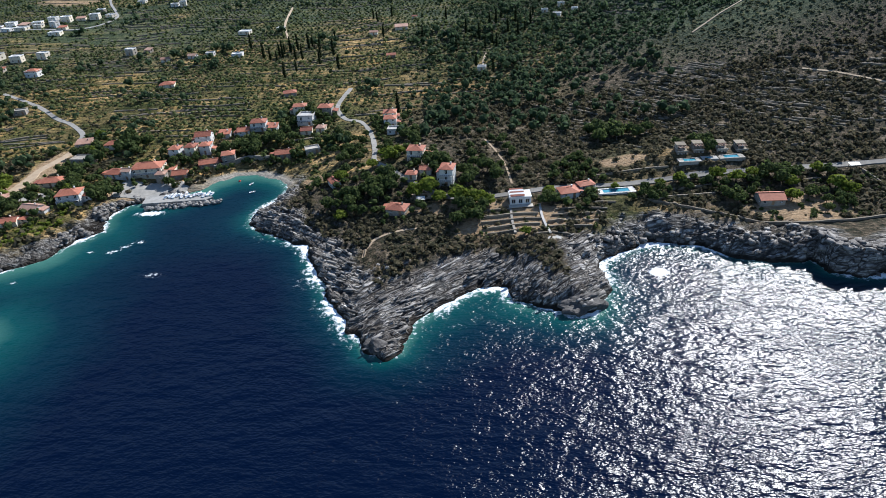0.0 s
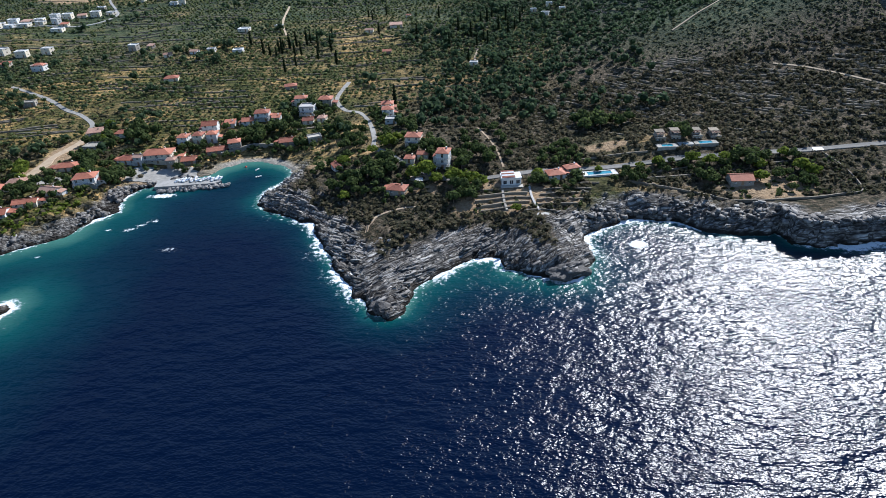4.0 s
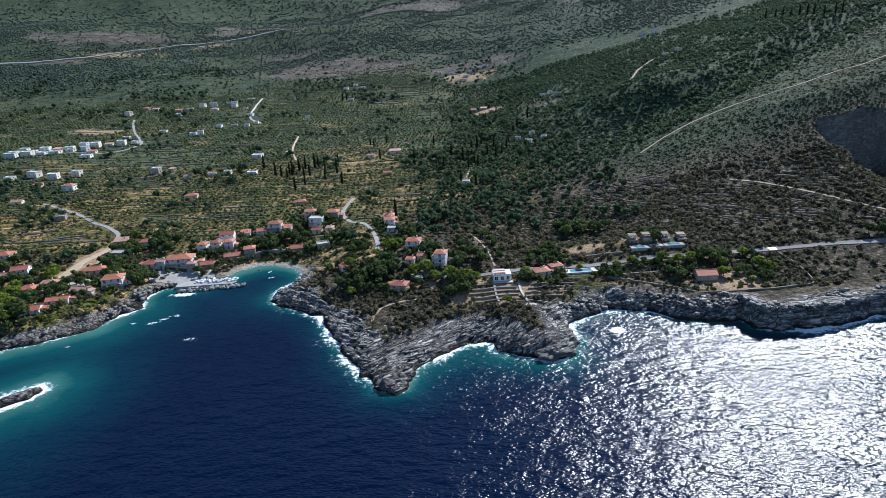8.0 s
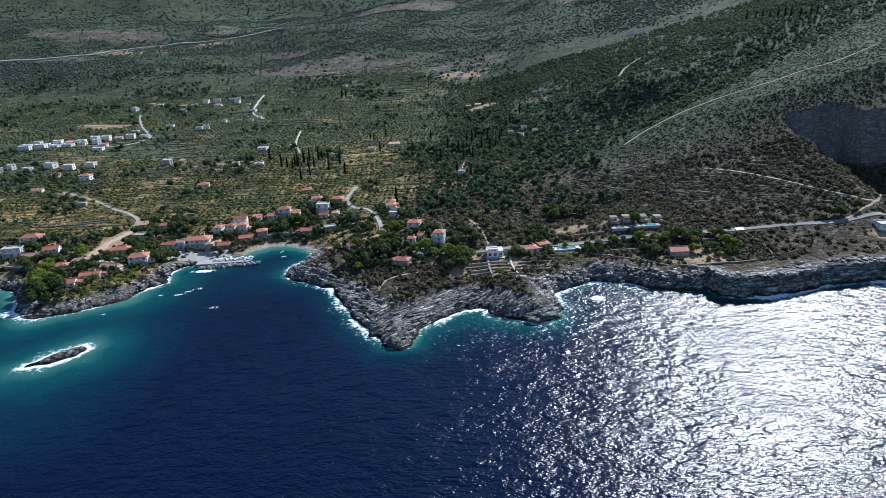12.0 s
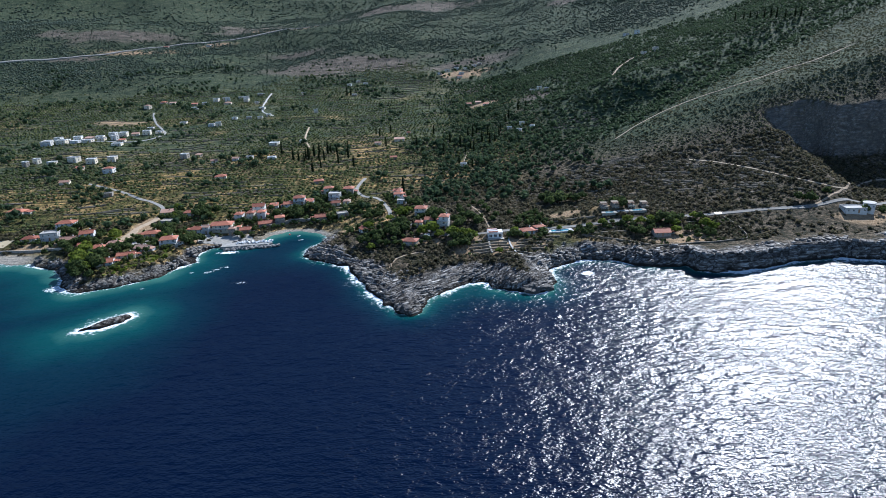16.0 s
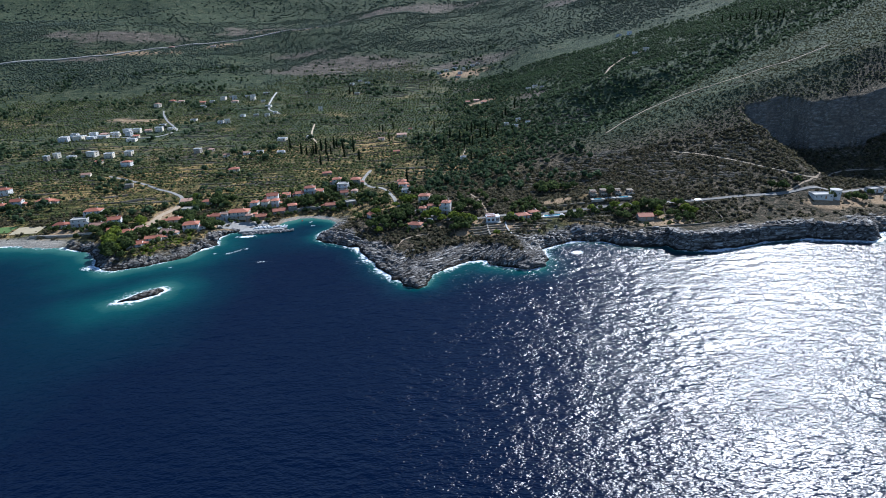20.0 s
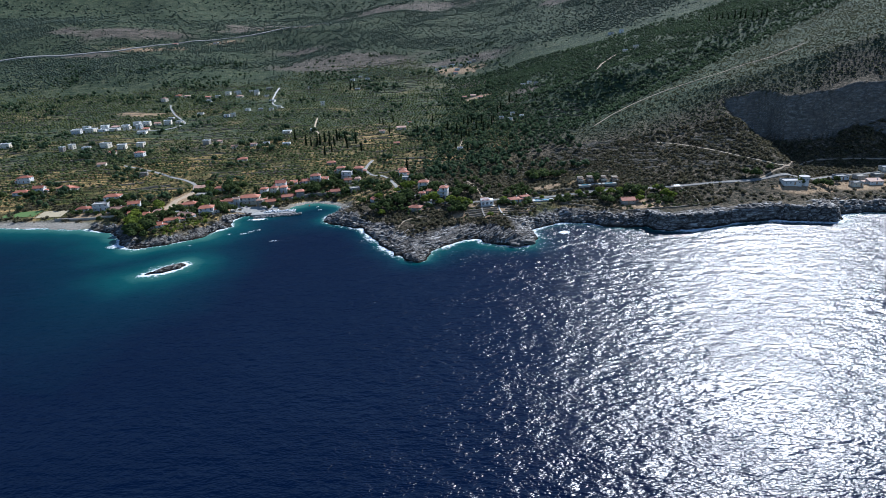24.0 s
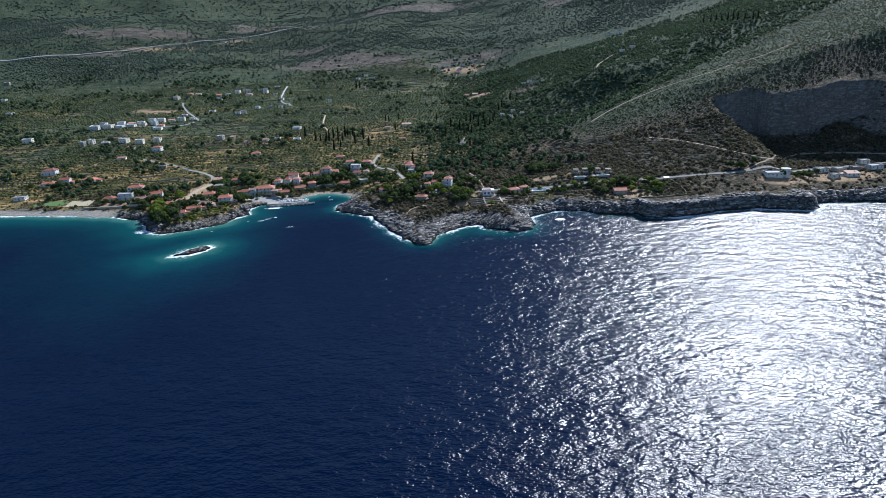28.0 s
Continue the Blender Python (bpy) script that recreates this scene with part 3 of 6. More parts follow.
def roof_on(s, w, d, z, kind, over, rise):
    a, b, t = w / 2 + over, d / 2 + over, 0.18
    z = z + 0.02 - over * rise / (d / 2) * 0.0
    if kind == "hip":
        k = max(a - b, 0.0) if a > b else 0.0
        m = 0.0 if a >= b else b - a
        e, r = [(-a, -b, z), (a, -b, z), (a, b, z), (-a, b, z)], [(-k, -m, z + rise), (k, m, z + rise)]
        if a >= b:
            s.slab([e[0], e[1], r[1], r[0]], t), s.slab([e[2], e[3], r[0], r[1]], t)
            s.slab([e[1], e[2], r[1]], t), s.slab([e[3], e[0], r[0]], t)
        else:
            s.slab([e[0], e[1], r[0]], t), s.slab([e[2], e[3], r[1]], t)
            s.slab([e[1], e[2], r[1], r[0]], t), s.slab([e[3], e[0], r[0], r[1]], t)
        return r
    if kind == "gable":
        s.slab([(-a, -b, z - 0.1), (a, -b, z - 0.1), (a, 0, z + rise), (-a, 0, z + rise)], t)
        s.slab([(a, b, z - 0.1), (-a, b, z - 0.1), (-a, 0, z + rise), (a, 0, z + rise)], t)
        return [(-a, 0, z + rise), (a, 0, z + rise)]
    s.slab([(-a, -b, z - 0.1), (a, -b, z - 0.1), (a, b, z + rise), (-a, b, z + rise)], t)
    return None


COLOURS = {"white": WHITE, "cream": CREAM, "stone": STONE}
WALL_WORDS = {"white": "white-plastered", "cream": "cream-plastered", "stone": "stone-built"}
ROOF_WORDS = {"hip": "red hipped roof", "gable": "red gabled roof", "mono": "sloping tiled roof", "flat": "flat concrete roof"}


def house(x, y, w, d, floors=2, turn=0.0, roof="hip", wall="white", near=True, balcony=False, old=False, shutters=False, chimney=True, place_words="among the trees"):
    """A house whose front looks to the sea; x, y: the middle of its plan."""
    w, d = w * 0.9, d * 0.86
    c, s = math.cos(radians(turn)), math.sin(radians(turn))
    corners = [ground_at(x + c * a - s * b, y + s * a + c * b) for a in (-w / 2, w / 2) for b in (-d / 2, d / 2)]
    z = max(0.25, 0.5 * (min(corners) + max(corners)) - 0.1)
    drop = z - min(corners) + 0.8
    words = "%s %s-storey house with a %s %s" % (WALL_WORDS[wall], ("one", "two", "three")[floors - 1], ROOF_WORDS[roof].replace("red", "faded") if old else ROOF_WORDS[roof], place_words)
    root = tagged(new("house"), words, "house", "houses of the bay" if near else "houses of the hinterland")
    root.matrix_world = pose(x, y, z, 0, 0, turn)
    tall = (LEVEL if near else 2.1) * floors
    KEEP_CLEAR.append((x, y, max(w, d) * 0.62 + 1.2))
    plaster, tiles = COLOURS[wall], OLD_TILE if old else TILE
    body = Shape()
    sides = (((-w / 2, -d / 2), (1, 0), w, 0), ((w / 2, -d / 2), (0, 1), d, 90), ((w / 2, d / 2), (-1, 0), w, 180), ((-w / 2, d / 2), (0, -1), d, 270))
    openings = []
    for k, (o, u, length, ang) in enumerate(sides):
        holes = []
        step = 2.6 if near else 3.6
        count = max(1, int((length - 0.8) / step))
        if k == 2:
            count = max(1, count // 2)
        for fl in range(floors):
            for i in range(count):
                m = length * (i + 0.5) / count
                if k == 0 and fl == 0 and i == count // 2:
                    hole = (m - 0.55, 0.05, m + 0.55, 2.2)
                    openings.append(("door", o, u, ang, hole))
                elif k == 0 and fl and balcony and i % 2 == 0:
                    hole = (m - 0.6, LEVEL * fl + 0.1, m + 0.6, LEVEL * fl + 2.2)
                    openings.append(("window", o, u, ang, hole))
                else:
                    hole = (m - 0.5, LEVEL * fl + 0.95, m + 0.5, LEVEL * fl + 2.15)
                    openings.append(("window", o, u, ang, hole))
                holes.append(hole)
        facade(body, o, u, length, -drop, tall, holes)
    rise = min(d, w) / 2 * 0.42 if roof in ("hip", "gable") else 0.9
    if roof == "gable":
        for e in (-w / 2, w / 2):
            body.face((e, -d / 2, tall), (e, d / 2, tall), (e, 0, tall + rise - 0.12))
    if roof == "mono":
        body.face((-w / 2, d / 2, tall), (w / 2, d / 2, tall), (w / 2, d / 2, tall + rise - 0.25), (-w / 2, d / 2, tall + rise - 0.25))
        for e in (-w / 2, w / 2):
            body.face((e, -d / 2, tall), (e, d / 2, tall), (e, d / 2, tall + rise - 0.25))
    part("wall", body, plaster, root)
    top = Shape()
    if roof == "flat":
        top.box(-w / 2 - 0.1, -d / 2 - 0.1, tall, w / 2 + 0.1, d / 2 + 0.1, tall + 0.2)
        for q in ((-w / 2, -d / 2, w / 2, -d / 2 + 0.2), (-w / 2, d / 2 - 0.2, w / 2, d / 2), (-w / 2, -d / 2 + 0.2, -w / 2 + 0.2, d / 2 - 0.2), (w / 2 - 0.2, -d / 2 + 0.2, w / 2, d / 2 - 0.2)):
            top.box(q[0], q[1], tall + 0.2, q[2], q[3], tall + 0.75)
        part("roof", top, (CONCRETE if wall != "stone" else DRYWALL) if near else PALE_ROOF, root)
    else:
        ends = roof_on(top, w, d, tall, roof, 0.32, rise)
        r = part("roof", top, tiles, root)
        if ends and near:
            cap = Shape()
            (ax, ay, az), (bx, by, bz) = ends
            if abs(bx - ax) + abs(by - ay) > 0.5:
                cap.box(min(ax, bx) - (0.12 if ay != by else 0), min(ay, by) - (0.12 if ax != bx else 0), az - 0.05,
                        max(ax, bx) + (0.12 if ay != by else 0), max(ay, by) + (0.12 if ax != bx else 0), az + 0.12)
                part("ridge_tiles", cap, tiles, r)
        if chimney and near:
            st = Shape()
            st.box(w * 0.24 - 0.25, d * 0.12 - 0.22, tall + 0.1, w * 0.24 + 0.25, d * 0.12 + 0.22, tall + rise + 0.35)
            st.box(w * 0.24 - 0.32, d * 0.12 - 0.29, tall + rise + 0.35, w * 0.24 + 0.32, d * 0.12 + 0.29, tall + rise + 0.45)
            part("chimney", st, plaster, r)
    if near and w > 5 and roof != "flat":
        side = 1 if int(abs(x * 3 + y)) % 2 else -1
        aw, ad, at0 = w * 0.34, d * (0.55 + 0.03 * (int(abs(x)) % 6)), tall - (LEVEL if floors > 1 else 0.55)
        x0, x1 = (w / 2 + 0.01, w / 2 + aw) if side > 0 else (-w / 2 - aw, -w / 2 - 0.01)
        lean = Shape()
        lean.box(x0, d / 2 - ad, -drop, x1, d / 2 - 0.4, at0 - 0.3)
        annex = part("annex", lean, plaster, root)
        cover_slab = Shape()
        inner, outer = (x0, x1 + 0.25) if side > 0 else (x1, x0 - 0.25)
        pts = [(inner, d / 2 - ad - 0.25, at0 + 0.25), (outer, d / 2 - ad - 0.25, at0 - 0.25), (outer, d / 2 - 0.2, at0 - 0.25), (inner, d / 2 - 0.2, at0 + 0.25)]
        cover_slab.slab(pts if side > 0 else pts[::-1], 0.15)
        part("annex_roof", cover_slab, tiles, annex)
        pane = Shape()
        pane.box((x0 + x1) / 2 - 0.4, d / 2 - ad - 0.02, 0.9, (x0 + x1) / 2 + 0.4, d / 2 - ad + 0.02, 1.75)
        part("annex_window", pane, GLASS, annex)
    for kind, o, u, ang, (a, c0, b, d0) in openings:
        ww, hh = round(b - a, 2), round(d0 - c0, 2)
        at = pose(o[0] + u[0] * a, o[1] + u[1] * a, c0, 0, 0, ang)
        if kind == "door":
            part("door", shared(("door", ww, hh), lambda: door_leaf(ww, hh).mesh("door", TIMBER)), None, root, at=at)
            continue
        if near or ang == 0:
            fr = part("window", shared(("frame", ww, hh), lambda: window_frame(ww, hh).mesh("window", HULL)), None, root, at=at)
            part("pane", shared(("pane", ww, hh), lambda: window_pane(ww, hh).mesh("pane", GLASS)), None, fr)
        else:
            part("window", shared(("pane", ww, hh), lambda: window_pane(ww, hh).mesh("pane", GLASS)), None, root, at=at)
        if shutters and ang == 0:
            for side in (-ww / 2 - 0.06, ww + 0.06):
                sh = Shape()
                x0 = side if side < 0 else side
                sh.box(x0, -0.06, 0, x0 + ww / 2, -0.02, hh)
                part("shutter", sh, BLUE, fr)
    if balcony and floors > 1:
        for fl in range(1, floors):
            bz = LEVEL * fl
            sl = Shape()
            sl.box(-w / 2 + 0.2, -d / 2 - 1.5, bz - 0.18, w / 2 - 0.2, -d / 2 - 0.003, bz)
            deck = part("balcony", sl, CONCRETE, root)
            rail = Shape()
            rail.box(-w / 2 + 0.2, -d / 2 - 1.5, bz + 0.9, w / 2 - 0.2, -d / 2 - 1.44, bz + 1.0)
            for i in range(int(w / 0.9)):
                px = -w / 2 + 0.25 + i * 0.9
                rail.box(px, -d / 2 - 1.5, bz, px + 0.06, -d / 2 - 1.44, bz + 0.9)
            part("railing", rail, HULL, deck)
            for px in (-w / 2 + 0.25, w / 2 - 0.45):
                po = Shape()
                po.box(px, -d / 2 - 1.48, bz - LEVEL - (drop if fl == 1 else 0), px + 0.2, -d / 2 - 1.28, bz - 0.18)
                part("post", po, plaster, deck)
    return root


def house_at(x, y, w, d, **kw):
    """The same, given the middle of its front."""
    t = radians(kw.get("turn", 0))
    return house(x - math.sin(t) * d / 2, y + math.cos(t) * d / 2, w, d, **kw)


# the harbour and the village by the bay
Q = "beside the harbour"
house_at(-148, 317, 16, 10, floors=2, turn=4, roof="hip", wall="cream", balcony=True, place_words=Q)
house_at(-139, 312, 5, 5, floors=2, turn=4, roof="hip", wall="stone", old=True, place_words=Q)
house_at(-132, 316, 7.5, 7, floors=1, turn=8, roof="gable", wall="stone", place_words=Q)
house_at(-121, 327, 10, 7, floors=1, turn=14, roof="gable", wall="stone", place_words=Q)
house_at(-112, 331, 7, 7, floors=2, turn=14, roof="hip", wall="stone", place_words=Q)
house_at(-142, 337, 6, 7, floors=2, turn=-4, roof="hip", wall="white", place_words=Q)
house_at(-134.5, 339, 6, 7, floors=2, turn=-4, roof="hip", wall="cream", place_words=Q)
house_at(-127, 340, 6, 7, floors=2, turn=2, roof="hip", wall="white", place_words=Q)
house_at(-131, 350, 9, 8, floors=2, turn=6, roof="gable", wall="white", place_words=Q)
house_at(-122, 357, 6.5, 6, floors=1, turn=6, roof="mono", wall="white", place_words=Q)
house_at(-164, 316, 11, 8, floors=1, turn=-8, roof="hip", wall="white", place_words=Q)
house_at(-157, 315, 5, 5, floors=2, turn=-8, roof="gable", wall="white", old=True, place_words=Q)
V = "in the seaside village"
house_at(-180, 349, 9, 7, floors=1, turn=0, roof="hip", wall="cream", place_words=V)
house_at(-197, 352, 8.5, 7, floors=1, turn=10, roof="mono", wall="stone", old=True, place_words=V)
house_at(-189, 306, 12, 8, floors=1, turn=6, roof="hip", wall="cream", place_words=V)
house_at(-171, 289, 11, 9, floors=2, turn=10, roof="hip", wall="white", balcony=True, place_words=V)
house_at(-184, 279, 9, 7, floors=1, turn=-14, roof="gable", wall="white", old=True, place_words=V)
house_at(-188, 331, 12, 8, floors=1, turn=-6, roof="flat", wall="stone", place_words=V)
house_at(-195, 258.5, 10, 8, floors=1, turn=12, roof="gable", wall="white", place_words=V)
house_at(-187, 268, 11, 6, floors=1, turn=12, roof="gable", wall="cream", place_words=V)
house_at(-213, 284, 9.5, 8, floors=1, turn=-8, roof="hip", wall="cream", place_words=V)
house_at(-205, 290, 8, 7, floors=1, turn=10, roof="hip", wall="cream", old=True, place_words=V)
house_at(-229, 306, 9, 8, floors=2, turn=16, roof="gable", wall="white", place_words=V)
house_at(-241, 305, 11, 7, floors=1, turn=10, roof="gable", wall="white", old=True, place_words=V)
house_at(-259, 334, 13, 9, floors=2, turn=4, roof="hip", wall="white", balcony=True, place_words=V)
house_at(-258, 314, 12, 8, floors=2, turn=8, roof="flat", wall="white", place_words=V)
house_at(-272, 314, 10, 8, floors=1, turn=8, roof="hip", wall="white", place_words=V)
house_at(-224, 292, 7, 6, floors=1, turn=20, roof="gable", wall="cream", place_words=V)
house_at(-349, 366, 14, 8, floors=1, turn=4, roof="hip", wall="white", place_words="among the olive groves")
house_at(-335, 368, 9, 8, floors=2, turn=10, roof="gable", wall="white", place_words="among the olive groves")
house_at(-317, 372, 14, 9, floors=1, turn=-6, roof="hip", wall="cream", place_words="among the olive groves")
house_at(-366, 400, 12, 8, floors=2, turn=4, roof="hip", wall="white", place_words="among the olive groves")
house_at(-352, 330, 10, 7, floors=1, turn=4, roof="flat", wall="white", place_words="behind the west beach")
house_at(-264, 405, 8, 6, floors=1, turn=14, roof="flat", wall="stone", place_words="among the olive groves")
# round the head of the bay
B = "above the little beach"
house_at(-105, 363, 9, 8, floors=2, turn=4, roof="hip", wall="white", balcony=True, place_words=B)
house_at(-112, 359, 7, 7, floors=1, turn=12, roof="gable", wall="white", place_words=B)
house_at(-97, 362, 5, 6, floors=1, turn=0, roof="mono", wall="white", place_words=B)
house_at(-80, 367, 9.5, 8, floors=2, turn=-6, roof="flat", wall="white", balcony=True, place_words=B)
house_at(-86, 382, 8, 7, floors=2, turn=4, roof="hip", wall="cream", place_words=B)
house_at(-71, 378, 8.5, 8, floors=2, turn=-4, roof="hip", wall="stone", place_words=B)
house_at(-77, 355, 6.5, 6, floors=1, turn=6, roof="gable", wall="cream", place_words=B)
house_at(-70, 356.5, 5, 6, floors=1, turn=-6, roof="hip", wall="cream", old=True, place_words=B)
house_at(-84, 332.5, 10, 7, floors=1, turn=8, roof="gable", wall="stone", place_words=B)
house_at(-69, 332, 8, 6, floors=1, turn=20, roof="flat", wall="stone", place_words=B)
house_at(-33, 363, 7.5, 7, floors=2, turn=0, roof="hip", wall="cream", place_words="beside the lane")
house_at(-32, 353.5, 7, 7, floors=2, turn=0, roof="hip", wall="white", place_words="beside the lane")
house_at(-29.5, 342, 7, 6, floors=1, turn=-4, roof="flat", wall="white", place_words="beside the lane")
# on the neck of the point
house_at(-53, 288.5, 6.5, 4.6, floors=1, turn=-62, roof="gable", wall="white", chimney=False, place_words="above the beach")
N = "among pine trees"
house_at(-16, 300, 8, 7.5, floors=2, turn=-10, roof="hip", wall="cream", balcony=True, place_words=N)
house_at(-2, 276, 6.2, 7.5, floors=3, turn=-12, roof="hip", wall="white", balcony=True, place_words=N)
house_at(-17, 283, 5, 5, floors=1, turn=-10, roof="hip", wall="cream", place_words=N)
house_at(-11, 286, 5.5, 5, floors=1, turn=-10, roof="gable", wall="cream", place_words=N)
house_at(-22, 258, 8.5, 7, floors=1, turn=-16, roof="hip", wall="stone", place_words=N)
house_at(47, 265, 8, 7, floors=1, turn=10, roof="hip", wall="white", place_words="beside the coast road")
house_at(55, 271, 7, 5, floors=1, turn=16, roof="hip", wall="white", place_words="beside the coast road")
house_at(121, 254.5, 10, 8, floors=1, turn=-2, roof="gable", wall="stone", chimney=False, place_words="in a walled garden")


def terrace_house(x, y, turn):
    """One of the stepped stone villas: an upper floor set back behind a terrace with a pergola."""
    z = ground_at(x, y + 2) - 1.3
    root = tagged(new("terrace_house"), "stepped stone holiday house with tan flat roofs and a pergola", "house", "holiday houses above the pools")
    root.matrix_world = pose(x, y, z, 0, 0, turn) @ Matrix.Diagonal((0.9, 0.9, 0.82, 1))
    for level, (x0, x1, y0, y1, z0, z1) in enumerate(((-2.3, 2.3, 0, 6.4, -2.5, 2.5), (-2.1, 1.9, 2.9, 6.7, 2.72, 5.0))):
        body, holes = Shape(), []
        for o, u, length, ang in (((x0, y0), (1, 0), x1 - x0, 0), ((x1, y0), (0, 1), y1 - y0, 90), ((x1, y1), (-1, 0), x1 - x0, 180), ((x0, y1), (0, -1), y1 - y0, 270)):
            mine = [(length * k - 0.65, max(z0, 0) + 0.15, length * k + 0.65, max(z0, 0) + 2.05) for k in (0.27, 0.73)] if ang == 0 else [(length * 0.5 - 0.5, max(z0, 0) + 0.9, length * 0.5 + 0.5, max(z0, 0) + 1.9)]
            facade(body, o, u, length, z0, z1, mine)
            holes += [(o, u, ang, h) for h in mine]
        wall = part("wall", body, STONE, root)
        for o, u, ang, (a, c0, b, d0) in holes:
            ww, hh = round(b - a, 2), round(d0 - c0, 2)
            fr = part("window", shared(("frame", ww, hh), lambda: window_frame(ww, hh).mesh("window", HULL)), None, root, at=pose(o[0] + u[0] * a, o[1] + u[1] * a, c0, 0, 0, ang))
            part("pane", shared(("pane", ww, hh), lambda: window_pane(ww, hh).mesh("pane", GLASS)), None, fr)
        top = Shape()
        top.box(x0 - 0.3, y0 - 0.3, z1 + 0.002, x1 + 0.3, y1 + 0.3, z1 + 0.2)
        part("roof", top, TERRACE, root)
    for side in (-2.0, 1.85):
        p = Shape()
        p.box(side, 0.1, 2.7, side + 0.15, 0.25, 4.75)
        part("post", p, TIMBER, root)
    frame_top = Shape()
    frame_top.box(-2.1, 0.05, 4.75, 2.1, 0.2, 4.9)
    beam = part("pergola_beam", frame_top, TIMBER, root)
    for i in range(7):
        q = Shape()
        q.box(-2.0 + i * 0.64, 0.0, 4.91, -1.88 + i * 0.64, 2.88, 5.0)
        part("slat", q, OLD_TILE, beam)
    par = Shape()
    par.box(-2.5, -0.28, 2.705, 2.5, -0.14, 3.3)
    part("parapet", par, DRYWALL, root)
    KEEP_CLEAR.append((x, y + 3, 5.2))


for vx, vy in ((97.4, 289.4), (104.4, 289.9), (114.2, 290.4), (122.8, 291)):
    terrace_house(vx, vy, -3)
# the eastern cove
E = "above the eastern cliffs"
house_at(238, 266, 13, 9, floors=1, turn=-6, roof="flat", wall="white", place_words=E)


def round_house(x, y, r, tall):
    """A drum-shaped white building with a flat lid and small windows round it."""
    root = tagged(new("round_house"), "white drum-shaped building with a flat lid beside a low house", "house", "houses of the bay")
    root.matrix_world = pose(x, y, ground_at(x, y))
    drum, lid = Shape(), Shape()
    drum.ring(-1.5, r, 24, tall, r)
    part("wall", drum, WHITE, root)
    lid.ring(tall + 0.003, r + 0.3, 24, tall + 0.35, r + 0.3)
    part("roof", lid, CONCRETE, root)
    for i in range(8):
        a = 360 / 8 * i + 10
        at = pose(0, 0, 0, 0, 0, a) @ pose(-0.45, -r - 0.02, tall - 2.1)
        fr = part("window", shared(("frame", 0.9, 1.1), lambda: window_frame(0.9, 1.1).mesh("window", HULL)), None, root, at=at @ pose(0, -0.12, 0))
        part("pane", shared(("pane", 0.9, 1.1), lambda: window_pane(0.9, 1.1).mesh("pane", GLASS)), None, fr, at=pose(0, -0.05, 0))
    KEEP_CLEAR.append((x, y, r + 1.5))


round_house(248.5, 271.5, 3.2, 5.2)
house_at(298, 281, 9, 7, floors=1, turn=6, roof="flat", wall="stone", place_words=E)
house_at(285, 283, 10, 7, floors=1, turn=6, roof="flat", wall="white", place_words=E)
house_at(300, 270, 10, 7, floors=1, turn=-6, roof="mono", wall="white", old=True, place_words=E)
house_at(286, 268, 8, 6, floors=1, turn=6, roof="flat", wall="cream", place_words=E)
house_at(327, 283, 11, 8, floors=1, turn=6, roof="flat", wall="white", place_words=E)
house_at(327, 297, 8, 6, floors=1, turn=0, roof="flat", wall="cream", place_words=E)
house_at(311, 283, 7, 6, floors=1, turn=0, roof="flat", wall="stone", place_words=E)

# the villages farther inland
rnd = random.Random(4)
FAR_HOUSES = ("-391,508,7,f -386,517,8,f -369,512,10,f -352,518,13,f -331,512,11,f -315,519,10,f -331,490,9,m -298,476,12,h -321,447,10,g -464,532,13,f "
              "-432,616,11,f -421,618,10,f -409,612,12,f -396,613,11,f -384,610,12,m -371,612,11,f -360,618,10,f -349,620,11,f -338,626,10,m -327,629,11,f -316,634,10,f -422,597,14,f -407,599,14,f -392,598,13,f -378,597,14,f -365,602,10,f -352,604,9,f -341,598,9,m -339,581,13,f -330,648,9,f -244,515,9,f -232,519,7,m -318,800,9,f -306,812,10,f -296,822,8,f -287,806,9,f -272,818,8,f -258,792,9,f -240,780,8,f -214,690,8,f -206,700,7,f -140,563,8,f -149,711,7,f -112,817,9,f "
              "-390,781,11,h -379,809,11,h -364,804,11,m -331,795,12,m -322,771,12,f -280,780,13,h -261,807,10,f -250,836,11,f -225,743,10,f -247,695,8,f "
              "-229,695,8,f -304,679,10,f -265,662,9,f -256,662,8,f -185,438,12,h -208,494,8,g -190,498,8,g -178,502,8,f -168,556,12,f -156,497,10,f "
              "-98,412,10,h -41,472,8,g -59,528,8,g -38,535,13,m -30,568,5,g 19,431,7,f 13,909,9,f 25,926,10,f 39,934,10,f 46,901,9,f 57,926,12,f 68,935,9,f "
              "76,938,8,f 42,884,9,g 119,681,7,f 127,684,8,f 133,668,6,f 42,693,8,m 53,690,9,m 60,670,8,m 71,531,6,f 77,515,8,f 84,536,6,f 90,515,6,f "
              "292,882,10,f 304,870,9,f 254,688,8,f 266,683,8,f -125,873,8,f -113,890,8,f -100,875,8,f -188,841,7,f -735,939,11,f -685,843,10,f -598,716,12,f "
              "-524,1214,16,m -438,1208,12,m")
for word in FAR_HOUSES.split():
    fx, fy, fw, kind = word.split(",")
    fx, fy, fw = float(fx), float(fy), float(fw)
    kind = {"f": "flat", "m": "mono", "h": "hip", "g": "gable"}[kind]
    fw = min(fw, 14) * 0.84
    house_at(fx, fy, fw, min(fw * 0.8, 8), floors=2 if kind in "flat hip" and rnd.random() < 0.3 else 1, turn=rnd.uniform(-18, 18), roof=kind,
             wall=rnd.choice(("white", "cream", "cream", "stone")), near=False, old=rnd.random() < 0.5, place_words="on the terraced plain")


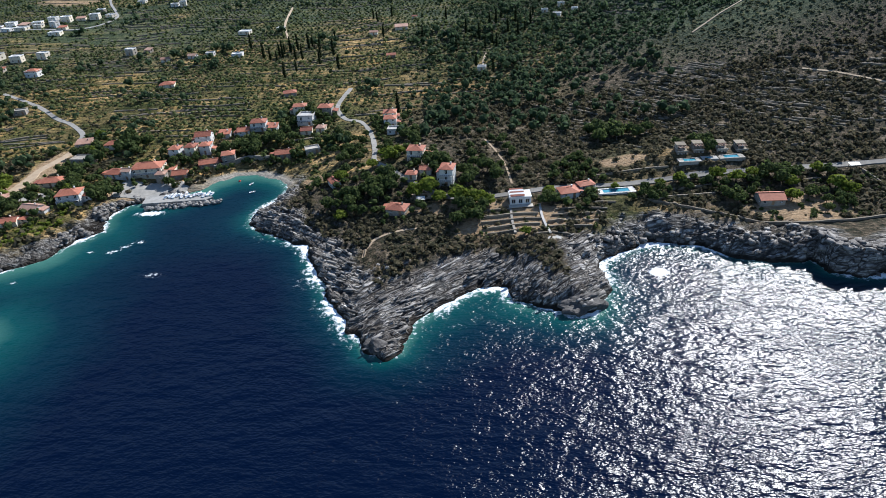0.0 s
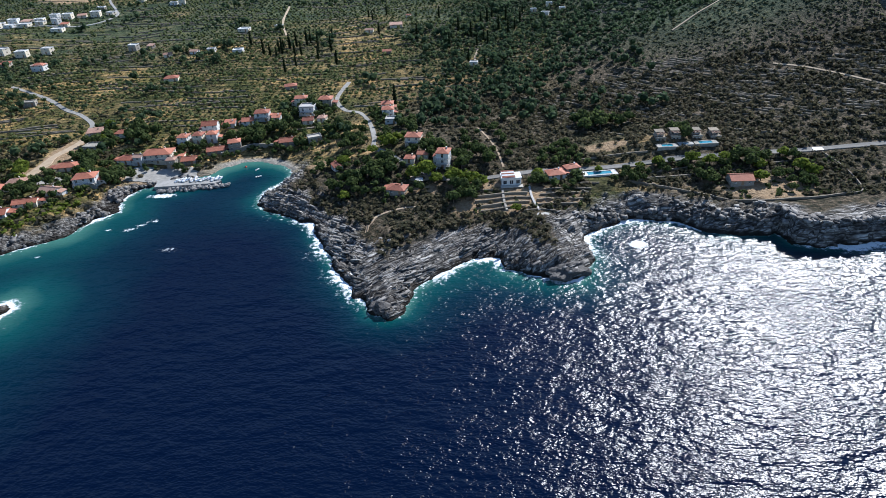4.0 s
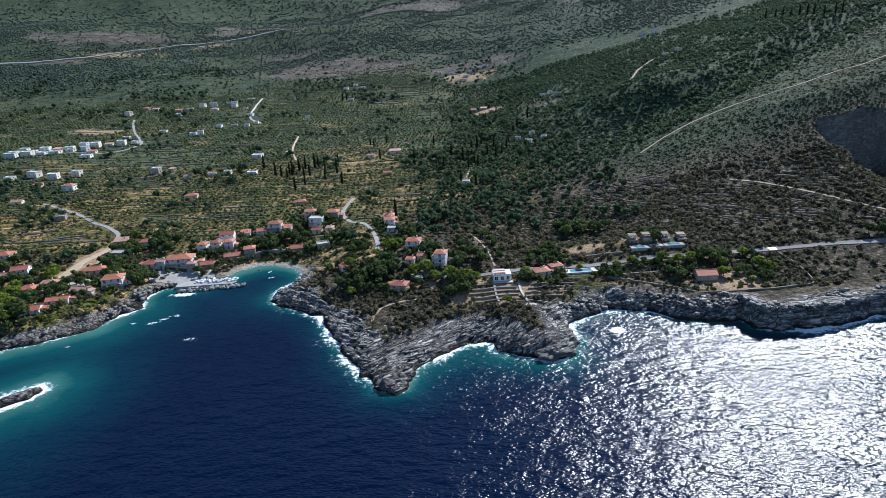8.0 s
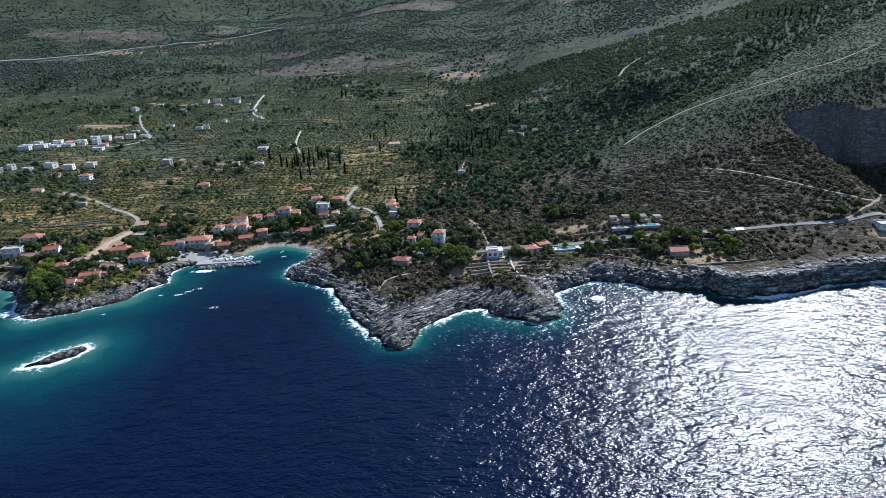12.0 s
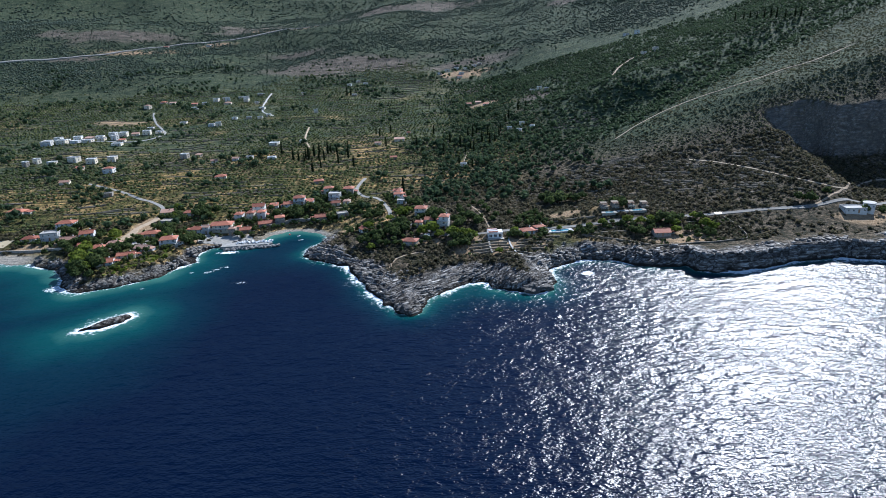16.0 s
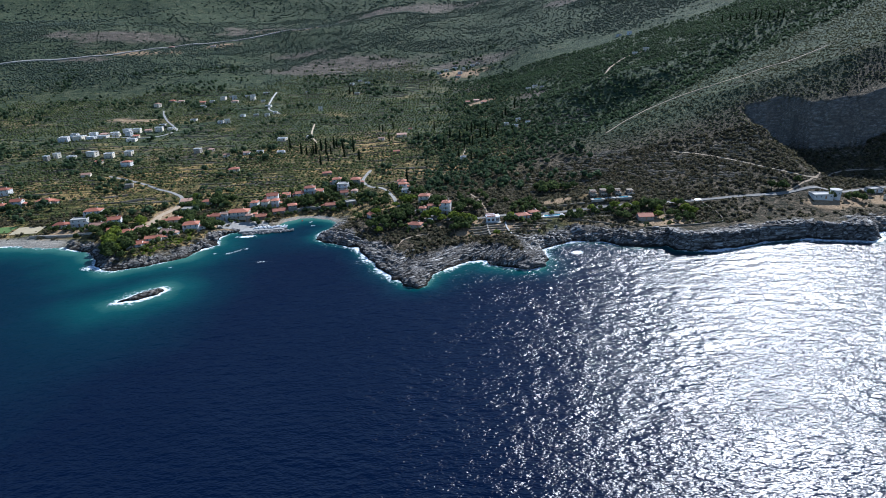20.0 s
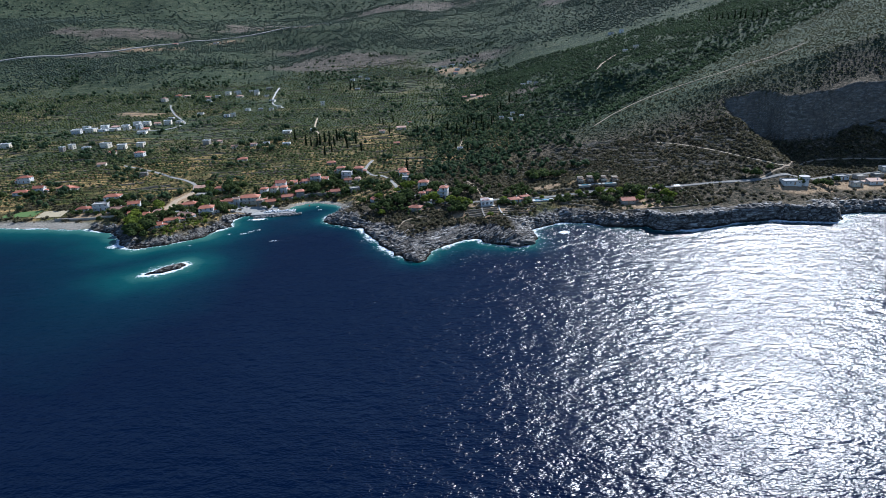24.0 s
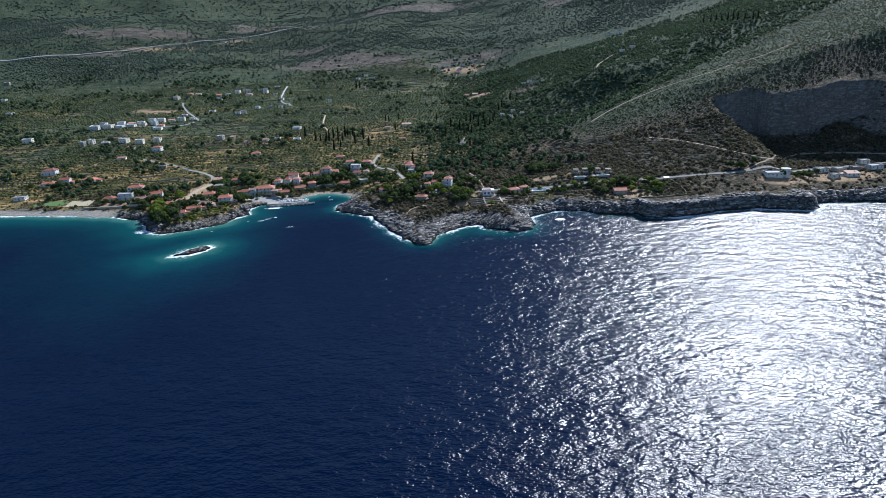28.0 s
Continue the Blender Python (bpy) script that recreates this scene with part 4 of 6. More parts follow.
# ---- roads, walls, harbour ----
def curve(points, step=2.0):
    """A smooth line through the points, at about even steps."""
    p = np.array(points, float)
    p = np.vstack([2 * p[0] - p[1], p, 2 * p[-1] - p[-2]])
    out = []
    for i in range(1, len(p) - 2):
        n = max(2, int(np.hypot(*(p[i + 1] - p[i])) / step))
        t = (np.arange(n) / n)[:, None]
        a, b, c, d = p[i - 1], p[i], p[i + 1], p[i + 2]
        out.append(0.5 * (2 * b + (c - a) * t + (2 * a - 5 * b + 4 * c - d) * t ** 2 + (3 * b - a - 3 * c + d) * t ** 3))
    return np.vstack(out + [p[-2][None]])


def across(line):
    t = np.gradient(line, axis=0)
    t /= np.hypot(t[:, 0], t[:, 1])[:, None] + 1e-9
    return np.stack([-t[:, 1], t[:, 0]], 1)


def ribbon(name, points, width, mat, label, category, lift=0.16, clear=1.0):
    line = curve(points)
    n = across(line)
    rag = 1 + 0.2 * grain(line[:, 0], line[:, 1], 9, 60)
    rows = []
    for k in (-1.25, -1, 0, 1, 1.25):
        q = line + n * (k * width / 2 * rag)[:, None]
        mid = height(line[:, 0], line[:, 1])
        own = height(q[:, 0], q[:, 1])
        z = np.maximum(0.5 * (mid + own), own) + lift if abs(k) <= 1 else own - 0.5
        rows.append(np.column_stack([q, z]))
    s = Shape()
    m = len(line)
    s.v = [tuple(v) for r in rows for v in r]
    s.f = [(a * m + i, a * m + i + 1, (a + 1) * m + i + 1, (a + 1) * m + i) for a in range(4) for i in range(m - 1)]
    LANES.append((line, width / 2 + clear))
    return tagged(new(name, s.mesh(name, mat)), label, category, kind="structure")


ribbon("road", [(360, 300), (330, 296), (300, 294), (274, 291), (240, 283), (218, 279), (193, 280), (161, 280), (141, 280), (122, 279), (104, 278), (81, 276), (60, 275), (42, 274), (30, 271), (14, 268.5), (-4, 270), (-21, 287), (-28, 297)],
       2.9, ASPHALT, "narrow worn asphalt coast road above the rocks", "road")
ribbon("road", [(-28, 297), (-35, 307), (-37, 325), (-42, 349), (-49, 366), (-59, 373), (-66, 392), (-62, 420)], 2.4, ASPHALT, "pale asphalt lane climbing between houses", "road")
ribbon("track", [(-206, 303), (-205, 315), (-206, 326), (-203, 338), (-201, 351)], 4.6, DIRT, "broad bare earth lot beside the village", "track")
ribbon("road", [(-201, 351), (-204, 362), (-208, 372), (-222, 386), (-236, 396), (-262, 420), (-300, 446)], 2.7, ASPHALT, "pale concrete lane out of the village", "road")
ribbon("road", [(218, 279), (229, 284), (250, 298), (270, 318), (290, 329), (313, 327), (360, 316)], 1.4, DIRT, "dirt road climbing below the cliff", "road")
ribbon("track", [(177, 359), (193, 348), (210, 331), (228, 311), (242, 299), (250, 298)], 1.2, DIRT, "pale dirt track across the scrubby hillside", "track")
ribbon("track", [(25, 277), (23.5, 292), (20, 308), (16, 322)], 0.9, DIRT, "bare footpath through the scrub", "path")
ribbon("track", [(141, 418), (178, 441), (200, 449), (225, 453), (262, 450), (292, 454), (314, 452), (350, 462)], 1.0, DIRT, "pale track along the crest of the spur", "track", lift=0.4)
ribbon("track", [(-33, 232), (-31, 240), (-28, 245), (-21, 248), (-12, 249)], 0.9, DIRT, "bare footpath through low scrub", "path", clear=0.4)
ribbon("road", [(-1000, 1060), (-813, 1099), (-742, 1122), (-639, 1140), (-523, 1226), (-443, 1246), (-371, 1258), (-276, 1288), (-190, 1330)], 5.5, ASPHALT, "distant hillside highway with a pale cutting", "road", lift=1.0)
ribbon("road", [(-372, 760), (-361, 733), (-340, 690), (-319, 655), (-308, 628), (-330, 600), (-400, 600)], 2.2, CONCRETE, "pale village street", "road", lift=0.4)
ribbon("road", [(-236, 850), (-232, 798), (-222, 736), (-200, 700)], 1.9, CONCRETE, "pale lane between hamlets", "road", lift=0.4)
ribbon("track", [(-146, 640), (-140, 583), (-128, 540)], 1.5, DIRT, "pale farm track", "track", lift=0.4)
ribbon("track", [(20, 438), (21, 450), (23.5, 464)], 1.1, DIRT, "steep pale path behind a farmhouse", "path", lift=0.3)
ribbon("track", [(190, 620), (207, 649), (218, 668), (240, 690), (262, 690)], 1.8, DIRT, "pale track on the wooded slope", "track", lift=0.5)


def low_wall(points, tall, thick, label, mat=None, name="garden_wall", group=""):
    line = curve(points, 1.2)
    n = across(line)
    own = height(line[:, 0], line[:, 1])
    pad = np.pad(own, 4, mode="edge")
    base = np.maximum(np.convolve(pad, np.ones(9) / 9, "valid"), own - 0.4)
    jag = 1 + 0.05 * grain(line[:, 0] * 3, line[:, 1] * 3, 2.5, 61)
    s = Shape()
    m = len(line)
    for k, z in ((-0.6, base - 0.6), (-0.5, base + tall * jag), (0.5, base + tall * jag), (0.6, base - 0.6)):
        s.v += [tuple(v) for v in np.column_stack([line + n * k * thick, z])]
    s.f = [(a * m + i, a * m + i + 1, (a + 1) * m + i + 1, (a + 1) * m + i) for a in range(3) for i in range(m - 1)]
    s.f += [(0, m, 2 * m, 3 * m), (m - 1, 2 * m - 1, 3 * m - 1, 4 * m - 1)]
    return tagged(new(name, s.mesh(name, mat or DRYWALL)), label, "wall", group)


G = "garden terraces"
for wy, x0, x1 in ((258.5, 11, 23), (255, 12, 33), (251.5, 11, 34), (248, 12, 33), (244.5, 13, 31), (241.5, 30, 44), (246, 36, 52), (250, 36, 55), (254, 38, 58), (258, 40, 60), (262, 52, 64)):
    low_wall([(x0, wy - 0.5), ((x0 + x1) / 2, wy + 0.3), (x1, wy)], 0.8, 0.5, "low pale dry-stone retaining wall of a garden terrace", group=G, mat=TERRACE)
low_wall([(23, 259), (23, 250), (23.5, 243)], 0.5, 0.9, "pale stone garden stair wall", group=G)
low_wall([(34.5, 262), (34.5, 252), (36, 241)], 0.35, 0.9, "pale stone garden path kerb", group=G, mat=CONCRETE)
low_wall([(164, 277), (167, 262), (165, 247), (154, 244), (132, 241), (116, 244.5), (106, 249), (95, 254.5), (88, 258), (74, 264)], 0.8, 0.5, "long dry-stone boundary wall round a garden", group="boundary walls", mat=TERRACE)
low_wall([(-285, 301), (-265, 299), (-249, 297), (-238, 293)], 1.4, 0.7, "sea wall of grey stone behind the beach", group="boundary walls", mat=STONE)
low_wall([(-78, 336), (-92, 334), (-104, 335), (-118, 326)], 2.2, 0.8, "grey stone retaining wall behind the beach", group="boundary walls", mat=STONE)
for pts in ([(60, 282), (75, 283.5), (90, 283)], [(70, 268), (88, 269.5), (104, 271)], [(76, 263), (96, 265), (112, 266)], [(140, 271), (156, 272)]):
    low_wall(pts, 0.8, 0.5, "low dry-stone terrace wall below the road", group="boundary walls", mat=TERRACE)


def patch(name, x0, y0, x1, y1, mat, label, category, lift=0.12, step=1.5, land=1.0):
    """Paving that lies on the ground between those bounds, on dry land."""
    px, py = np.arange(x0, x1 + 0.1, step), np.arange(y0, y1 + 0.1, step)
    X, Y = np.meshgrid(px, py)
    Z = height(X, Y)
    ok = (shore_distance(X, Y, COAST) + 0.0) > land
    s = Shape()
    nx = len(px)
    s.v = [tuple(v) for v in np.column_stack([X.ravel(), Y.ravel(), Z.ravel() + lift])]
    for j in range(len(py) - 1):
        for i in range(nx - 1):
            if ok[j, i] and ok[j, i + 1] and ok[j + 1, i] and ok[j + 1, i + 1]:
                k = j * nx + i
                s.f.append((k, k + 1, k + nx + 1, k + nx))
    KEEP_CLEAR.append(((x0 + x1) / 2, (y0 + y1) / 2, min(x1 - x0, y1 - y0) * 0.5))
    return tagged(new(name, s.mesh(name, mat)), label, category, kind="structure")


patch("pavement", -158, 299, -124, 315, ASPHALT, "pale concrete harbour apron and slipway", "pavement", lift=0.2)
patch("pavement", -204, 292, -182, 300, ASPHALT, "pale concrete village car park", "pavement", lift=0.2)
patch("pavement", -20, 268, -8, 273, DIRT, "bare sandy forecourt under the pines", "forecourt", lift=0.15)


patch("lawn", -332, 312, -306, 325, LAWN, "bright green watered lawn behind the beach", "lawn", lift=0.25, land=4)
patch("field", -304, 308, -284, 322, STUBBLE, "dry straw-coloured field behind the beach", "field", lift=0.25, land=4)


def stone_mesh(seed, mat=None, detail=2):
    bm = bmesh.new()
    bmesh.ops.create_icosphere(bm, subdivisions=detail, radius=1)
    r = random.Random(seed)
    for v in bm.verts:
        p = v.co.copy()
        v.co *= 0.92 + 0.55 * noise.noise(p * 1.3 + Vector((seed, 0, 0))) + 0.16 * noise.noise(p * 3.7 + Vector((0, seed, 0))) + r.uniform(-0.04, 0.04)
        v.co.z *= 0.75
    me = bpy.data.meshes.new("boulder")
    bm.to_mesh(me)
    bm.free()
    me.materials.append(mat or BOULDER)
    return me


STONES = [stone_mesh(i, None, 1) for i in range(6)]
rnd = random.Random(11)
breakwater = tagged(new("breakwater"), "concrete quay with a rubble breakwater of grey boulders", "breakwater")
breakwater.matrix_world = pose(0, 0, 0)
quay = Shape()
quay.slab([(-141, 293.5, 1.35), (-112, 295.2, 1.35), (-109.5, 297.5, 1.35), (-116, 301, 1.35), (-130, 303, 1.35), (-142, 302, 1.35)], 3.2)
part("quay", quay, CONCRETE, breakwater)
for i in range(120):
    t = i / 119
    bx, by = -138 + 33 * t, 291.2 + 3.4 * t ** 1.5 + rnd.uniform(-2.0, 1.6)
    size = rnd.uniform(0.6, 1.25)
    part("boulder", STONES[i % 6], None, breakwater, at=pose(bx, by, rnd.uniform(0.0, 0.7), rnd.uniform(0, 360), 0, rnd.uniform(0, 360)) @ Matrix.Scale(size, 4))


def boat_hull(length):
    s = Shape()
    n, beam, deep = 9, length * 0.19, length * 0.14
    rows = []
    for i in range(n):
        t = i / (n - 1)
        b = beam * (1 - max(0, t - 0.45) ** 1.6 * 2.4) * (0.86 + 0.3 * min(t, 0.4))
        b = max(b, 0.03)
        x, lift = -length / 2 + length * t, 0.12 * length * max(0, t - 0.5)
        rows.append([(x, -b, deep + lift), (x, -b * 0.7, 0.15 * deep + lift * 0.4), (x, 0, lift * 0.3), (x, b * 0.7, 0.15 * deep + lift * 0.4), (x, b, deep + lift)])
    s.v = [p for r in rows for p in r]
    s.f = [(i * 5 + j, i * 5 + j + 1, i * 5 + j + 6, i * 5 + j + 5) for i in range(n - 1) for j in range(4)]
    s.f.append((0, 1, 2, 3, 4))
    s.f += [(i * 5 + 4, i * 5, i * 5 + 5, i * 5 + 9) for i in range(n - 1)]
    return s


def boat(x, y, z, length, turn, cabin, label):
    root = tagged(new("boat"), label, "boat", "boats of the harbour")
    root.matrix_world = pose(x, y, z, 0, 0, turn)
    part("hull", shared(("hull", length), lambda: boat_hull(length).mesh("hull", HULL)), None, root)
    rim = Shape()
    rim.box(-length * 0.45, -length * 0.2, length * 0.14, length * 0.2, -length * 0.17, length * 0.165)
    rim.box(-length * 0.45, length * 0.17, length * 0.14, length * 0.2, length * 0.2, length * 0.165)
    part("gunwale", rim, BLUE, root)
    if cabin:
        c = Shape()
        c.box(-length * 0.1, -length * 0.11, length * 0.14, length * 0.16, length * 0.11, length * 0.32)
        c.box(-length * 0.14, -length * 0.13, length * 0.32, length * 0.18, length * 0.13, length * 0.34)
        part("cabin", c, HULL, root)
    else:
        for k in (-0.25, 0.0):
            th = Shape()
            th.box(length * k, -length * 0.16, length * 0.141, length * k + 0.3, length * 0.16, length * 0.16)
            part("thwart", th, TIMBER, root)
    return root


for i in range(13):
    boat(-131.5 + 1.75 * i, 299.2 + 0.09 * i + rnd.uniform(-1.3, 1.3), 1.36, (3.2, 3.9, 4.5)[i % 3], 80 + rnd.uniform(-35, 35), i % 3 == 0, "small white boat drawn up on the quay")
boat(-93, 303, -0.1, 3.0, 20, False, "small white boat moored in the bay")
boat(-96, 312, -0.1, 2.6, 60, False, "small white boat moored in the bay")
buoy = tagged(new("buoy"), "red mooring buoy floating in the bay", "buoy")
buoy.matrix_world = pose(-103, 316, 0)
ball = Shape()
ball.ring(-0.3, 0.35, 10, 0.1, 0.6), ball.ring(0.1, 0.6, 10, 0.6, 0.3)
part("float", ball, RED_PLASTIC, buoy)
eye = Shape()
eye.ring(0.6, 0.08, 6, 0.85, 0.08)
part("eye", eye, HULL, buoy)


def pool(x, y, w, d, turn, label, deck=(3, 2), paving=None):
    z = max(ground_at(x + a * w * 0.5, y + b * d * 0.5) for a in (-1, 0, 1) for b in (-1, 0, 1)) + 0.25
    root = tagged(new("swimming_pool"), label, "pool", "pools")
    root.matrix_world = pose(x, y, z, 0, 0, turn)
    s, (a, b) = Shape(), deck
    w2, d2 = w / 2, d / 2
    for q in ((-w2 - a, -d2 - b, w2 + a, -d2), (-w2 - a, d2, w2 + a, d2 + b), (-w2 - a, -d2, -w2, d2), (w2, -d2, w2 + a, d2)):
        s.box(q[0], q[1], -2.4, q[2], q[3], 0)
    part("deck", s, paving or CONCRETE, root)
    f = Shape()
    f.box(-w2, -d2, -1.6, w2, d2, -0.15)
    part("water", f, POOL, root)
    k = Shape()
    k.box(-w2 - 0.25, -d2 - 0.25, 0.0, w2 + 0.25, -d2, 0.08)
    k.box(-w2 - 0.25, d2, 0.0, w2 + 0.25, d2 + 0.25, 0.08)
    part("coping", k, CONCRETE, root)
    KEEP_CLEAR.append((x, y, max(w, d) * 0.7 + 1))
    return root


pool(66, 270.5, 10.5, 3.0, 4, "long turquoise swimming pool in a pale terrace", (2.4, 0.8), WHITE)
pool(99, 285, 5, 2.6, 0, "small turquoise villa pool on a white terrace", (2.2, 0.6), DRYWALL)
pool(116.5, 286.5, 6, 2.8, 2, "small turquoise villa pool on a white terrace", (2.2, 0.6), DRYWALL)
pool(107.5, 286, 2.6, 1.6, 0, "small turquoise villa pool on a white terrace", (2.0, 0.8))


def shelter(x, y, w, d, tall, turn, mat, label, name="canopy"):
    z = ground_at(x, y)
    root = tagged(new(name), label, "shelter", "shelters")
    root.matrix_world = pose(x, y, z, 0, 0, turn)
    r = Shape()
    r.slab([(-w / 2, -d / 2, tall), (w / 2, -d / 2, tall), (w / 2, d / 2, tall + 0.35), (-w / 2, d / 2, tall + 0.35)], 0.12)
    part("roof", r, mat, root)
    for a in (-1, 1):
        for b in (-1, 1):
            p = Shape()
            p.box(a * (w / 2 - 0.3) - 0.09, b * (d / 2 - 0.3) - 0.09, -1.2, a * (w / 2 - 0.3) + 0.09, b * (d / 2 - 0.3) + 0.09, tall - 0.1 + (0.3 if b > 0 else 0))
            part("post", p, TIMBER, root)
    KEEP_CLEAR.append((x, y, max(w, d) * 0.6))
    return root


shelter(162, 277.4, 4.0, 2.0, 1.6, 0, HULL, "white-roofed carport beside the coast road")
shelter(-12, 265.5, 3.4, 2.6, 2.2, 0, CONCRETE, "pale round-cornered sunshade on the point")


def villa(x, y):
    """The white villa with its red pergola roof."""
    z = ground_at(x, y)
    root = tagged(new("villa"), "low white villa with a red-tiled pergola roof above garden terraces", "villa")
    root.matrix_world = pose(x, y, z, 0, 0, 2)
    w, d, tall = 8.2, 5.6, 2.9
    body, cuts = Shape(), []
    for k, (o, u, length, ang) in enumerate((((-w / 2, -d / 2), (1, 0), w, 0), ((w / 2, -d / 2), (0, 1), d, 90), ((w / 2, d / 2), (-1, 0), w, 180), ((-w / 2, d / 2), (0, -1), d, 270))):
        holes = [(length * (i + 0.5) / 3 - 0.8, fl * 2.3 + 0.2, length * (i + 0.5) / 3 + 0.8, fl * 2.3 + 2.0) for i in range(3) for fl in range(1)] if k == 0 else \
                [(length * (i + 0.5) / 2 - 0.5, fl * 2.3 + 0.9, length * (i + 0.5) / 2 + 0.5, fl * 2.3 + 1.9) for i in range(2) for fl in range(1)]
        cuts += [(o, u, ang, h) for h in holes]
        facade(body, o, u, length, -2.0, tall, holes)
    part("wall", body, WHITE, root)
    for o, u, ang, (a, c0, b, d0) in cuts:
        ww, hh = round(b - a, 2), round(d0 - c0, 2)
        fr = part("window", shared(("frame", ww, hh), lambda: window_frame(ww, hh).mesh("window", HULL)), None, root, at=pose(o[0] + u[0] * a, o[1] + u[1] * a, c0, 0, 0, ang))
        part("pane", shared(("pane", ww, hh), lambda: window_pane(ww, hh).mesh("pane", GLASS)), None, fr)
    r = Shape()
    r.box(-w / 2 - 0.2, -d / 2 - 0.2, tall, w / 2 + 0.2, d / 2 + 0.2, tall + 0.25)
    roof = part("roof", r, WHITE, root)
    for i in range(5):
        q = Shape()
        q.slab([(-w / 2 + 0.2, -d / 2 + 0.1 + i * 1.35, tall + 0.5), (w * 0.2, -d / 2 + 0.1 + i * 1.35, tall + 0.5), (w * 0.2, -d / 2 + 1.1 + i * 1.35, tall + 0.85), (-w / 2 + 0.2, -d / 2 + 1.1 + i * 1.35, tall + 0.85)], 0.1)
        part("slat", q, TILE if i % 2 == 0 else HULL, roof)
        for px in (-w / 2 + 0.25, w * 0.2 - 0.2):
            leg = Shape()
            leg.box(px, -d / 2 + 0.5 + i * 1.35, tall + 0.25, px + 0.12, -d / 2 + 0.62 + i * 1.35, tall + 0.6)
            part("post", leg, TIMBER, roof)
    sl = Shape()
    sl.box(-w / 2 - 0.6, -d / 2 - 2.4, -0.3, w / 2 + 0.6, -d / 2 - 0.003, -0.1)
    deck = part("terrace", sl, DRYWALL, root)
    for px in (-w / 2 - 0.4, -0.15, w / 2 + 0.1):
        p = Shape()
        p.box(px, -d / 2 - 2.3, -3.0, px + 0.3, -d / 2 - 2.0, -0.302)
        part("post", p, DRYWALL, deck)
    KEEP_CLEAR.append((x, y, 7.5))


villa(27, 264.5)

# round stone patio at the end of the garden
patio = tagged(new("patio"), "round pale stone patio with ring-shaped seats at the garden's end", "patio")
patio.matrix_world = pose(37, 238, ground_at(37, 238) + 0.15)
for name, r0, z0, z1, m in (("base", 3.4, -1.5, 0.0, DRYWALL), ("seat", 2.4, 0.0, 0.35, CONCRETE), ("hearth", 0.9, 0.35, 0.7, DRYWALL)):
    s = Shape()
    s.ring(z0, r0, 20, z1, r0 * 0.98)
    part(name, s, m, patio)
KEEP_CLEAR.append((37, 238, 4.5))

# pale boulders on the point and along the shore
for bx, by, bs in ((-28, 226, 1.3), (-26, 228.5, 0.9), (-22, 224.5, 1.1), (-31, 221, 1.2), (-29.5, 223.5, 0.8), (-25, 221, 0.7), (-24, 205, 1.0), (-27, 214, 0.8)):
    ob = new("boulder", STONES[int(abs(bx)) % 6])
    tagged(ob, "pale limestone boulder lying on the ledges", "boulder", "boulders on the point")
    ob.matrix_world = pose(bx, by, ground_at(bx, by) + 0.25 * bs, 0, 0, bx * 40) @ Matrix.Scale(bs, 4)
tip = new("sea_rock", stone_mesh(21, None, 4))
tagged(tip, "dark wave-worn rock at the tip of the point", "rock")
tip.matrix_world = pose(-21, 190.5, 0.4, 0, 0, 20) @ Matrix.Diagonal((5.5, 3.8, 3.6, 1))
knob = new("sea_rock", stone_mesh(25, None, 4))
tagged(knob, "smooth grey sea rock at the foot of the cliff", "rock")
knob.matrix_world = pose(41, 206.5, 0.6, 0, 0, 15) @ Matrix.Diagonal((7.5, 4.2, 4.2, 1))


# ---- plants ----
def ico(subdivisions=0):
    bm = bmesh.new()
    bmesh.ops.create_icosphere(bm, subdivisions=subdivisions + 1, radius=1)
    v = np.array([p.co[:] for p in bm.verts])
    f = np.array([[p.index for p in q.verts] for q in bm.faces])
    bm.free()
    return v, f


ICO_V, ICO_F = ico(0)
p5 = (1 + 5 ** 0.5) / 2
LOW_V = np.array([(-1, p5, 0), (1, p5, 0), (-1, -p5, 0), (1, -p5, 0), (0, -1, p5), (0, 1, p5), (0, -1, -p5), (0, 1, -p5), (p5, 0, -1), (p5, 0, 1), (-p5, 0, -1), (-p5, 0, 1)]) / math.hypot(1, p5)
LOW_F = np.array([(0, 11, 5), (0, 5, 1), (0, 1, 7), (0, 7, 10), (0, 10, 11), (1, 5, 9), (5, 11, 4), (11, 10, 2), (10, 7, 6), (7, 1, 8),
                  (3, 9, 4), (3, 4, 2), (3, 2, 6), (3, 6, 8), (3, 8, 9), (4, 9, 5), (2, 4, 11), (6, 2, 10), (8, 6, 7), (9, 8, 1)])


OCT_V = np.array([(1, 0, 0), (0.3, 0.95, 0), (-0.8, 0.6, 0), (-0.8, -0.6, 0), (0.3, -0.95, 0), (0, 0, 0.9), (0, 0, -0.9)])
OCT_F = np.array([(i, (i + 1) % 5, 5) for i in range(5)] + [((i + 1) % 5, i, 6) for i in range(5)])


